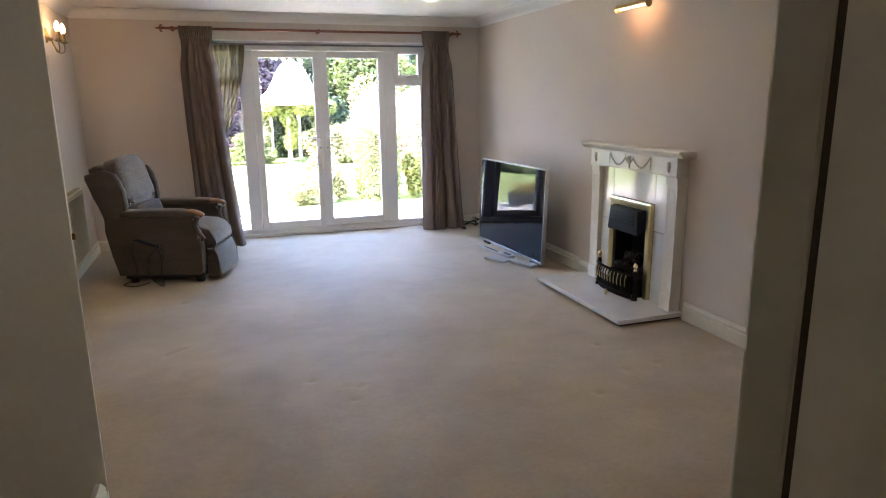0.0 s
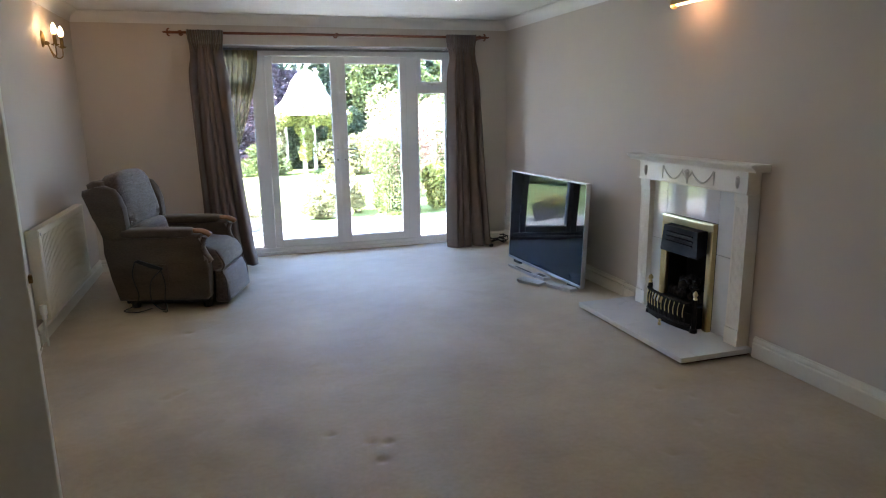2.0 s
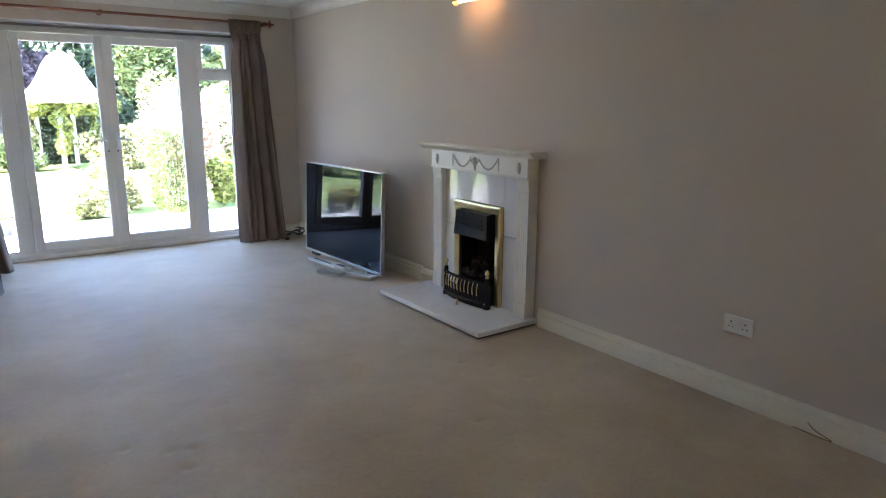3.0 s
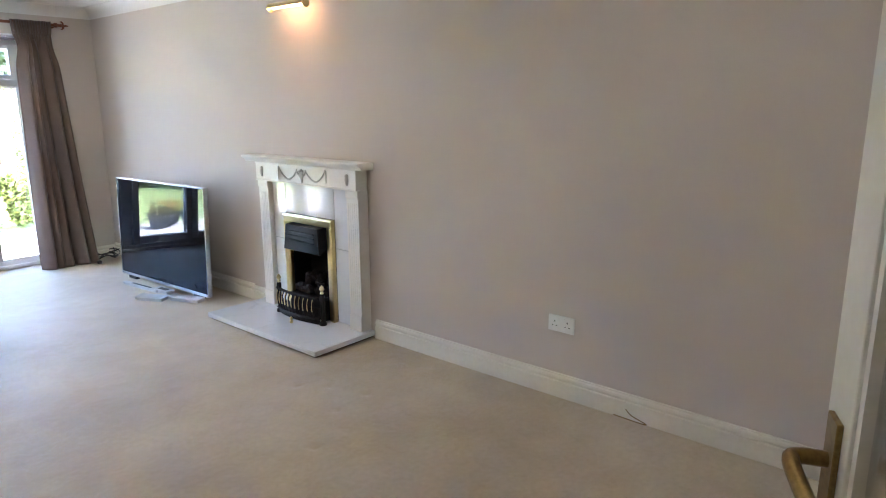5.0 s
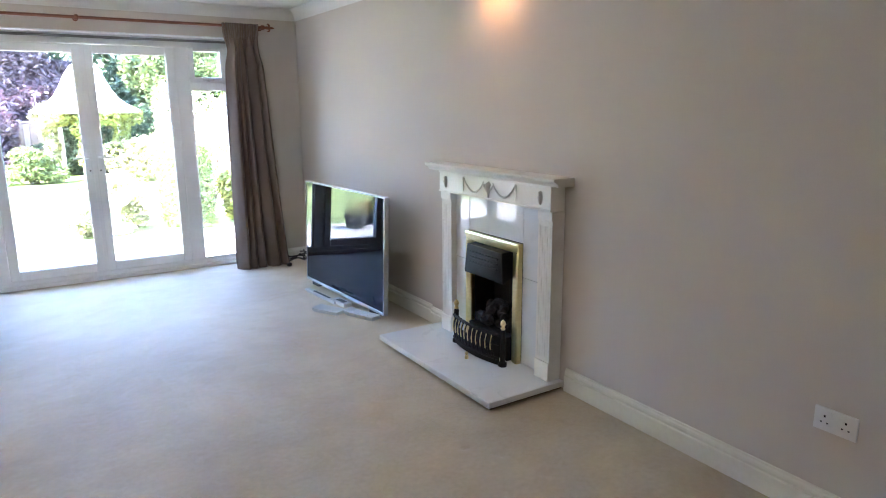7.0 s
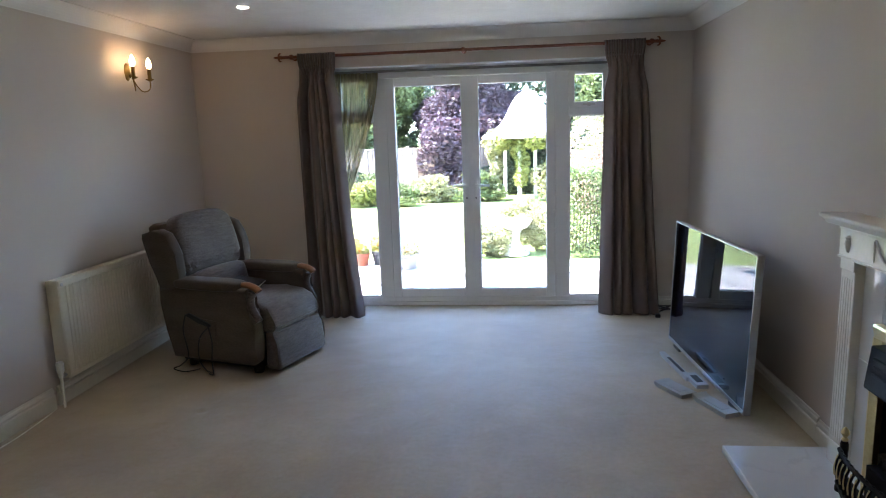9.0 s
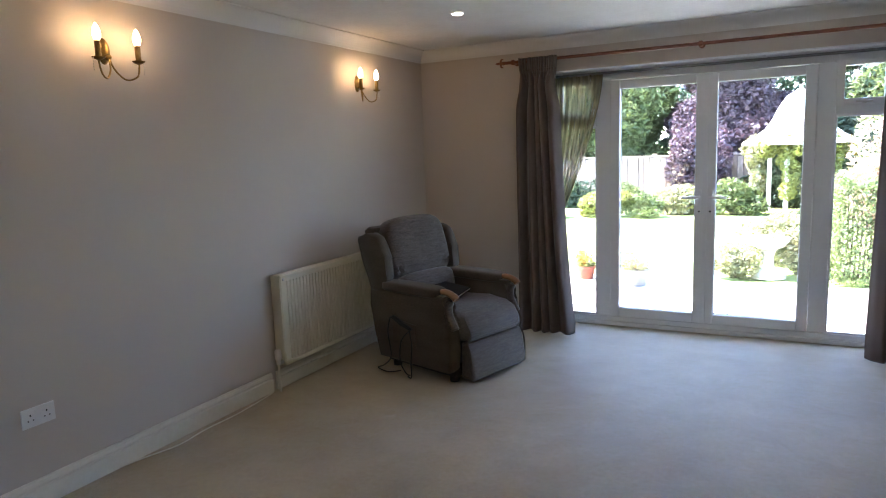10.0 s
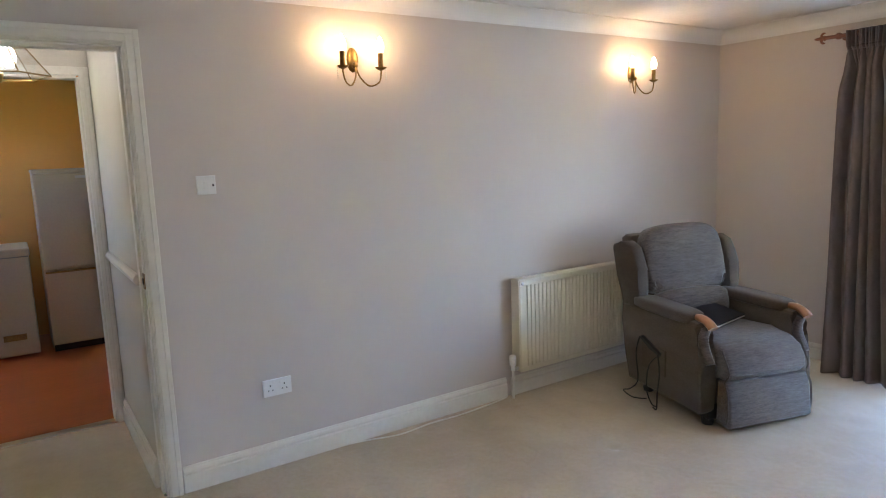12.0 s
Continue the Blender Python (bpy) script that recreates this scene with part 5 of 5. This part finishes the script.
lan = thing("glass_lantern", (-2.10, 3.07, 2.02), "brass-framed flared glass lantern hanging in the lobby", "pendant lamp")
for k in range(6):
    a0, a1 = math.pi / 3 * k + 0.35, math.pi / 3 * (k + 1) + 0.35
    top = [(0.075 * math.cos(a), 0.075 * math.sin(a), 0.12) for a in (a0, a1)]
    bot = [(0.205 * math.cos(a), 0.205 * math.sin(a), -0.06) for a in (a0, a1)]
    b = bmesh.new()
    vs = [b.verts.new(p) for p in (top[0], top[1], bot[1], bot[0])]
    f = b.faces.new(vs)
    r = bmesh.ops.extrude_face_region(b, geom=[f])
    nrm = Vector((math.cos((a0 + a1) / 2), math.sin((a0 + a1) / 2), 0.5)).normalized() * 0.003
    for v in [g for g in r["geom"] if isinstance(g, bmesh.types.BMVert)]:
        v.co += nrm
    g = part("pane", b, GLASS, lan)
    g.visible_shadow = False
    b = bmesh.new()
    sweep(b, [top[0], bot[0], bot[1]], 0.0045, 6)
    sweep(b, [top[0], top[1]], 0.0045, 6)
    part("glazing_bar", b, OLDBRASS, lan)
part("crown", lathe(bmesh.new(), [(0.078, 0.118), (0.06, 0.14), (0.03, 0.155), (0.012, 0.19), (0.012, 0.27)], (0, 0, 0), 16), OLDBRASS, lan, smooth=True)
part("rose", lathe(bmesh.new(), [(0.02, 0.27), (0.05, 0.31), (0.055, ZC - 2.02)], (0, 0, 0), 18), OLDBRASS, lan, smooth=True)
part("stem", lathe(bmesh.new(), [(0.006, -0.09), (0.012, -0.08), (0.018, -0.05), (0.006, -0.04), (0.006, 0.12)], (0, 0, 0), 10), OLDBRASS, lan, smooth=True)
for k in range(3):
    a = 2.1 * k
    part("bulb", lathe(bmesh.new(), [(0.012, -0.02), (0.026, 0.01), (0.030, 0.035), (0.020, 0.065), (0.002, 0.08)], (0.05 * math.cos(a), 0.05 * math.sin(a), 0), 12), LANTERN_BULB, lan, "glowing bulb", True)

# hallway behind the entrance doorway, plain
structure("floor_hall", boxes((-1.4, 1.2, -1.6, YF, -0.03, -0.006)), CARPET, "beige carpet in the hallway")
structure("wall_hall", boxes((-1.5, -1.4, -1.7, YF - 0.1, 0, ZC), (1.2, 1.3, -1.7, YF - 0.1, 0, ZC), (-1.4, 1.2, -1.7, -1.6, 0, ZC)), WALL, "pale hallway walls")
structure("ceiling_hall", boxes((-1.5, 1.3, -1.7, YF - 0.1, ZC, ZC + 0.1)), CEIL, "white hallway ceiling")

# ---------------------------------------------------------------- garden
GZ = -0.12
bm = bmesh.new()
far = 600
xs = [-far, -60, -25, -12, -8, -4, 0, 4, 8, 12, 25, 60, far]
ys = [-far, -60, -20, 8.2, 10.42, 12, 14, 17, 20, 24, 30, 60, far]
vv = [[bm.verts.new((x, y, GZ - 0.02 if y <= 10.42 else GZ)) for x in xs] for y in ys]
for j in range(len(ys) - 1):
    for i in range(len(xs) - 1):
        bm.faces.new((vv[j][i], vv[j][i + 1], vv[j + 1][i + 1], vv[j + 1][i]))
structure("ground", bm, LAWN, "sunlit mown lawn reaching the borders")
patio = structure("patio", boxes((-7, 8.5, YB + T, 10.42, GZ - 0.015, GZ + 0.005)), STONE, "pale stone paved terrace outside the doors")


def leaf_cloud(rnd, blobs, size, count):
    """Many small folded leaves over and inside a set of ellipsoids (centre, radii)."""
    verts, faces = [], []
    weights = [b[1][0] * b[1][1] * b[1][2] for b in blobs]
    for _ in range(count):
        c, r = rnd.choices(blobs, weights)[0]
        d = Vector((rnd.gauss(0, 1), rnd.gauss(0, 1), rnd.gauss(0, 1))).normalized()
        q = rnd.uniform(0.55, 1.0) ** 0.5 * (1 + 0.12 * noise.noise(d * 3 + Vector(c)))
        p = Vector((c[0] + d.x * r[0] * q, c[1] + d.y * r[1] * q, c[2] + d.z * r[2] * q))
        a = Vector((rnd.gauss(0, 1), rnd.gauss(0, 1), rnd.gauss(0, 0.6))).normalized()
        b = a.cross(Vector((rnd.gauss(0, 1), rnd.gauss(0, 1), rnd.gauss(0, 1)))).normalized()
        s = size * rnd.uniform(0.6, 1.3)
        n = a.cross(b) * s * 0.18
        i = len(verts)
        verts += [p - a * s, p + b * s * 0.5 + n, p + a * s, p - b * s * 0.5 + n]
        faces += [(i, i + 1, i + 2), (i, i + 2, i + 3)]
    return verts, faces


def foliage(name, rnd, blobs, size, count, mat, parent=None, label=""):
    verts, faces = leaf_cloud(rnd, blobs, size, count)
    me = bpy.data.meshes.new(name)
    me.from_pydata([tuple(v) for v in verts], [], faces)
    me.materials.append(mat)
    ob = new(name, me)
    if parent is not None:
        ob.parent = parent
    if label:
        tagged(ob, label)
    return ob


def tree(at, height, spread, mat, label, seed, leaves=9000, leaf=0.085, low=0.35):
    rnd = random.Random(seed)
    t = thing("tree", at, label, "tree")
    b = bmesh.new()
    sweep(b, [(0, 0, 0), (0.05, 0.02, height * 0.25), (-0.04, 0.05, height * 0.5), (0.03, 0, height * 0.8)], [0.16, 0.13, 0.09, 0.03], 9)
    for k in range(9):
        a = k * 2.4
        z = height * rnd.uniform(0.22, 0.6)
        r = spread * rnd.uniform(0.5, 0.85)
        sweep(b, [(0, 0, z), (r * 0.5 * math.cos(a), r * 0.5 * math.sin(a), z + 0.25 * height * 0.5), (r * math.cos(a), r * math.sin(a), z + height * 0.28)], [0.06, 0.04, 0.015], 6)
    part("trunk", b, BARK, t, smooth=True)
    blobs = []
    for k in range(26):
        a = rnd.uniform(0, 6.28)
        zz = rnd.uniform(low, 1.0)
        rr = spread * (1 - 0.6 * abs(zz - 0.55)) * rnd.uniform(0.3, 0.9)
        q = spread * rnd.uniform(0.22, 0.42)
        blobs.append(((rr * math.cos(a), rr * math.sin(a), height * zz), (q, q, q * 0.75)))
    foliage("crown", rnd, blobs, leaf, leaves, mat, t)
    return t


tree((-3.4, 22.3, GZ), 5.4, 2.0, LEAF_GREEN, "full green broadleaf tree behind the fence", 1, 22000, 0.10, 0.2)
tree((-7.6, 21.6, GZ), 5.4, 2.3, LEAF_GREEN, "green garden tree at the end of the lawn", 11, 18000, 0.10, 0.15)
tree((0.2, 21.9, GZ), 5.2, 2.1, LEAF_PURPLE, "copper-purple leaved tree behind the fence", 2, 42000, 0.085, 0.14)
tree((3.9, 23.0, GZ), 6.2, 1.9, LEAF_DARK, "tall dark green conifer-like tree", 3, 20000, 0.10, 0.18)
tree((7.6, 21.0, GZ), 6.0, 2.2, LEAF_GREEN, "green tree beyond the borders", 5, 16000, 0.10, 0.15)
tree((-12.0, 19.0, GZ), 6.5, 2.6, LEAF_DARK, "dark green tree at the garden edge", 6, 14000, 0.11, 0.12)
bg = thing("far_hedge", (0, 24.5, GZ), "dark mixed hedge behind the garden trees", "hedge")
foliage("hedge_leaves", random.Random(90), [((-16 + 2.0 * k, 0.5 * math.sin(k * 2.1), 1.6), (1.6, 0.8, 2.3 + 0.4 * math.sin(k * 1.7))) for k in range(17)], 0.14, 36000, LEAF_DARK, bg)
part("hedge_stems", boxes(*[(-16 + 2.0 * k - 0.06, -16 + 2.0 * k + 0.06, -0.06, 0.06, 0, 1.6) for k in range(17)]), BARK, bg)


def shrub(name, at, radii, mat, label, seed, count, leaf=0.035, stems=6):
    rnd = random.Random(seed)
    t = thing(name, at, label, "shrub")
    b = bmesh.new()
    for k in range(stems):
        a = rnd.uniform(0, 6.28)
        q = rnd.uniform(0.2, 0.6)
        sweep(b, [(0, 0, 0), (radii[0] * q * 0.5 * math.cos(a), radii[1] * q * 0.5 * math.sin(a), radii[2] * 0.7), (radii[0] * q * math.cos(a), radii[1] * q * math.sin(a), radii[2] * 1.4)], [0.012, 0.009, 0.004], 5)
    part("stems", b, BARK, t)
    blobs = []
    for k in range(14):
        a, q, zz = rnd.uniform(0, 6.28), rnd.uniform(0, 0.7), rnd.uniform(0.25, 1.6)
        s = rnd.uniform(0.35, 0.55) * (1.15 - 0.35 * abs(zz - 0.8))
        blobs.append(((radii[0] * q * math.cos(a), radii[1] * q * math.sin(a), radii[2] * zz), (radii[0] * s, radii[1] * s, radii[2] * s)))
    foliage("leaves", rnd, blobs, leaf, count, mat, t)
    return t


# clipped hedge beside the terrace
hd = thing("box_hedge", (2.20, 11.15, GZ), "clipped leafy green hedge beside the terrace", "hedge")
rnd = random.Random(21)
b = bmesh.new()
for k in range(10):
    sweep(b, [(-0.2 + 0.045 * k, 0, 0), (-0.2 + 0.045 * k + 0.02, 0.05, 0.5), (-0.2 + 0.045 * k, 0, 0.95)], [0.012, 0.01, 0.004], 5)
part("stems", b, BARK, hd)
verts, faces = [], []
for k in range(9000):
    f = rnd.randrange(4)
    p = [rnd.uniform(-0.26, 0.26), rnd.uniform(-0.45, 0.45), rnd.uniform(0.02, 1.08)]
    if f == 0:
        p[1] = -0.45
    elif f == 1:
        p[0] = -0.26
    elif f == 2:
        p[2] = 1.08
    else:
        p[0] = 0.26
    p = Vector(p) + Vector((rnd.gauss(0, 0.025), rnd.gauss(0, 0.025), rnd.gauss(0, 0.025)))
    a = Vector((rnd.gauss(0, 1), rnd.gauss(0, 1), rnd.gauss(0, 1))).normalized()
    c = a.cross(Vector((rnd.gauss(0, 1), rnd.gauss(0, 1), rnd.gauss(0, 1)))).normalized()
    s = rnd.uniform(0.016, 0.030)
    i = len(verts)
    verts += [tuple(p - a * s), tuple(p + c * s * 0.6), tuple(p + a * s), tuple(p - c * s * 0.6)]
    faces += [(i, i + 1, i + 2), (i, i + 2, i + 3)]
me = bpy.data.meshes.new("clipped_leaves")
me.from_pydata(verts, [], faces)
me.materials.append(LEAF_GREEN)
lv = new("clipped_leaves", me)
lv.parent = hd

shrub("shrub", (2.95, 14.2, GZ), (0.82, 0.6, 1.05), LEAF_PALE, "tall pale variegated shrub behind the hedge", 31, 9000)
shrub("shrub", (2.90, 12.6, GZ), (0.72, 0.6, 0.98), LEAF_PINK, "shrub with pinkish peach blossom", 32, 7000)
shrub("shrub", (2.85, 11.0, GZ), (0.28, 0.3, 0.38), LEAF_LIME, "lime-green strappy plant beyond the hedge", 36, 3000, 0.05)
# Dark foliage of these two also stands in for tree shade on the fence.
shrub("shrub", (1.3, 19.85, GZ), (1.0, 0.3, 0.95), LEAF_DARK, "dark evergreen shrub behind the gazebo, doubling as shade on the fence", 45, 7000, 0.06)
shrub("shrub", (2.9, 19.85, GZ), (1.0, 0.3, 0.9), LEAF_DARK, "dark evergreen shrub doubling as shade on the fence", 46, 7000, 0.06)
shrub("shrub", (0.35, 21.0, GZ), (2.0, 0.5, 2.0), LEAF_PURPLE, "broad copper-purple shrub rising over the fence", 48, 20000, 0.07)
shrub("shrub", (-3.3, 21.1, GZ), (1.9, 0.5, 2.0), LEAF_GREEN, "broad green shrub rising over the fence", 49, 20000, 0.07)
shrub("shrub", (-7.5, 20.6, GZ), (2.0, 0.5, 1.7), LEAF_DARK, "dark green shrub rising over the fence", 51, 14000, 0.08)
shrub("shrub", (4.3, 21.0, GZ), (1.6, 0.5, 1.9), LEAF_GREEN, "light green shrub rising over the fence", 52, 14000, 0.07)
shrub("shrub", (-0.2, 19.5, GZ), (0.9, 0.45, 0.95), LEAF_PURPLE, "purple-leaved shrub under the copper tree", 47, 7000, 0.06)
shrub("shrub", (0.92, 10.85, GZ), (0.28, 0.24, 0.22), LEAF_PALE, "low pale border plant by the bird bath", 33, 2200, 0.028)
shrub("shrub", (1.55, 11.2, GZ), (0.26, 0.28, 0.30), LEAF_PALE, "low pale border plant beside the hedge", 34, 2200, 0.028)
shrub("shrub", (1.30, 12.0, GZ), (0.45, 0.35, 0.38), LEAF_PALE, "feathery pale border plant", 35, 3000, 0.03)
shrub("shrub", (-2.3, 17.4, GZ), (0.7, 0.5, 0.34), LEAF_LIME, "bright yellow-green shrub on the far border", 37, 4500, 0.05)
shrub("shrub", (-3.9, 17.0, GZ), (1.0, 0.7, 0.45), LEAF_PALE, "pale flowering shrub on the far border", 38, 5000, 0.05)
shrub("shrub", (-0.7, 18.3, GZ), (0.8, 0.6, 0.36), LEAF_PALE, "grey-green shrub against the fence", 39, 5000, 0.05)
shrub("shrub", (0.4, 18.0, GZ), (0.7, 0.5, 0.4), LEAF_GREEN, "low green shrub against the fence", 40, 4000, 0.05)
shrub("shrub", (2.6, 17.6, GZ), (0.9, 0.6, 0.6), LEAF_PALE, "pale border shrub beside the gazebo", 41, 5000, 0.05)
shrub("shrub", (-2.3, 19.5, GZ), (0.8, 0.4, 0.36), LEAF_GREEN, "mid-green shrub against the fence", 53, 5000, 0.05)
shrub("shrub", (-3.7, 19.5, GZ), (0.9, 0.4, 0.5), LEAF_DARK, "dark green shrub against the fence", 54, 6000, 0.05)
shrub("shrub", (-5.3, 19.4, GZ), (1.0, 0.4, 0.8), LEAF_GREEN, "tall green shrub against the fence", 55, 6000, 0.05)
shrub("shrub", (-1.3, 17.3, GZ), (0.5, 0.4, 0.3), LEAF_GREEN, "low green mound on the far border", 56, 2500, 0.04)
shrub("shrub", (-5.6, 16.5, GZ), (1.0, 0.8, 0.8), LEAF_GREEN, "rounded green border shrub", 42, 5000, 0.05)
shrub("shrub", (4.4, 15.5, GZ), (1.0, 0.9, 1.0), LEAF_GREEN, "green shrub at the side border", 43, 6000, 0.05)
shrub("shrub", (-8.5, 14.5, GZ), (1.2, 1.2, 1.0), LEAF_GREEN, "large green shrub at the side border", 44, 6000, 0.05)

# fence
fence = thing("fence", (0, 20.2, GZ), "weathered close-boarded garden fence with posts", "fence")
bd = boxes((-0.065, 0.065, -0.010, 0.010, 0.05, 1.25), bevel=0.004)
first = part("board", bd, FENCE, fence)
first.location = (-13, 0, 0)
rnd = random.Random(8)
for k in range(1, 190):
    o = new("board", first.data)
    o.parent = fence
    o.location = (-13 + k * 0.14, rnd.uniform(-0.006, 0.006), rnd.uniform(-0.012, 0.012))
for k in range(15):
    part("post", boxes((-13 + k * 1.9 - 0.05, -13 + k * 1.9 + 0.05, 0.01, 0.11, 0, 1.34), bevel=0.006), FENCE, fence)
part("capping", boxes((-13.1, 13.6, -0.03, 0.05, 1.26, 1.30), bevel=0.005), FENCE, fence, "pale capping rail")

# gazebo
gz = thing("gazebo", (1.66, 18.6, GZ), "white timber gazebo with pale bell-shaped roof and climbing vines", "gazebo")
for k in range(6):
    a = math.pi / 3 * k + 0.25
    part("post", boxes((0.80 * math.cos(a) - 0.045, 0.80 * math.cos(a) + 0.045, 0.80 * math.sin(a) - 0.045, 0.80 * math.sin(a) + 0.045, 0, 1.60), bevel=0.006), WHITEWOOD, gz)
    a2 = a + math.pi / 3
    b = bmesh.new()
    sweep(b, [(0.80 * math.cos(a), 0.80 * math.sin(a), 1.56), (0.80 * math.cos(a2), 0.80 * math.sin(a2), 1.56)], 0.05, 4)
    part("beam", b, WHITEWOOD, gz)
roof = [(1.12, 1.50), (1.10, 1.56), (0.86, 1.68), (0.66, 1.84), (0.52, 2.06), (0.40, 2.32), (0.26, 2.52), (0.10, 2.62), (0.03, 2.66), (0.03, 2.74)]
part("roof", lathe(bmesh.new(), roof, (0, 0, 0), 12), SHINGLE, gz, "pale bell-shaped shingled roof")
rnd = random.Random(50)
for k, (a, s) in enumerate(((0.25 + 3 * math.pi / 3, 1), (0.25 + 4 * math.pi / 3, 1), (0.25 + 5 * math.pi / 3, 1))):
    bl = [((0.82 * math.cos(a) + rnd.uniform(-0.1, 0.1), 0.82 * math.sin(a) + rnd.uniform(-0.1, 0.1), z), (0.17, 0.17, 0.22)) for z in (0.55, 0.8, 1.0, 1.2, 1.35, 1.5)] + [((0.95 * math.cos(a + q), 0.95 * math.sin(a + q), 1.42), (0.22, 0.22, 0.20)) for q in (-0.4, 0.4)]
    foliage("vine", rnd, bl, 0.05, 2600, LEAF_LIME if k != 0 else LEAF_PALE, gz, "leafy climbing vine")

# bird bath and pots
urn = thing("bird_bath", (1.25, 10.95, GZ), "cast stone bird bath on a stepped pedestal", "bird bath")
part("pedestal", lathe(bmesh.new(), [(0.20, 0), (0.20, 0.04), (0.15, 0.05), (0.14, 0.09), (0.075, 0.13), (0.06, 0.22), (0.075, 0.30), (0.10, 0.33)], (0, 0, 0), 20), STONE, urn, smooth=True)
part("bowl", lathe(bmesh.new(), [(0.08, 0.33), (0.17, 0.37), (0.225, 0.44), (0.24, 0.475), (0.215, 0.478), (0.16, 0.42), (0.02, 0.40)], (0, 0, 0), 24), STONE, urn, smooth=True)


def pot(name, at, r, h, mat, label, leaf_mat, seed, bloom=True, spread=1.0):
    t = thing(name, at, label, "plant pot")
    part("pot", lathe(bmesh.new(), [(r * 0.70, 0), (r * 0.74, h * 0.1), (r * 0.95, h * 0.82), (r * 1.04, h * 0.85), (r * 1.05, h), (r * 0.93, h), (r * 0.90, h * 0.85), (0.01, h * 0.83)], (0, 0, 0), 22), mat, t, smooth=True)
    part("compost", lathe(bmesh.new(), [(r * 0.89, h * 0.84), (r * 0.85, h * 0.88)], (0, 0, 0), 16), SOIL, t)
    rnd = random.Random(seed)
    foliage("leaves", rnd, [((0, 0, h + 0.03), (r * spread, r * spread, 0.08)), ((-r * 0.5, 0, h + 0.08), (r * 0.6, r * 0.6, 0.11))], 0.024, 420, leaf_mat, t)
    if bloom:
        foliage("flowers", rnd, [((-r * 0.2, 0, h + 0.10), (r * spread, r * spread, 0.10))], 0.018, 110, LEAF_FLOWER, t)
    return t


pot("plant_pot", (-0.70, 10.15, GZ + 0.006), 0.11, 0.18, TERRA, "small terracotta plant pot on the terrace edge", LEAF_LIME, 61)
pot("plant_pot", (-0.10, 9.95, GZ + 0.006), 0.175, 0.21, POTGREY, "broad grey plant pot with yellow flowers on the terrace", LEAF_PALE, 62)
pot("plant_pot", (-0.46, 10.22, GZ + 0.006), 0.12, 0.20, RUBBER, "small black plant pot on the terrace", LEAF_LIME, 63)

# paving slabs last
slab = boxes((-0.296, 0.296, -0.196, 0.196, 0.0, 0.022), bevel=0.006)
first = part("paving_slab", slab, PAVING, patio)
first.location = (-6.6, 8.2, GZ + 0.006)
rnd = random.Random(77)
for j in range(6):
    for i in range(24):
        if i == 0 and j == 0:
            continue
        o = new("paving_slab", first.data)
        o.parent = patio
        o.location = (-6.6 + i * 0.605 + (0.3 if j % 2 else 0.0), 8.2 + j * 0.405, GZ + 0.004 + rnd.uniform(-0.002, 0.002))
        o.rotation_euler = (0, 0, rnd.choice((0, math.pi)))
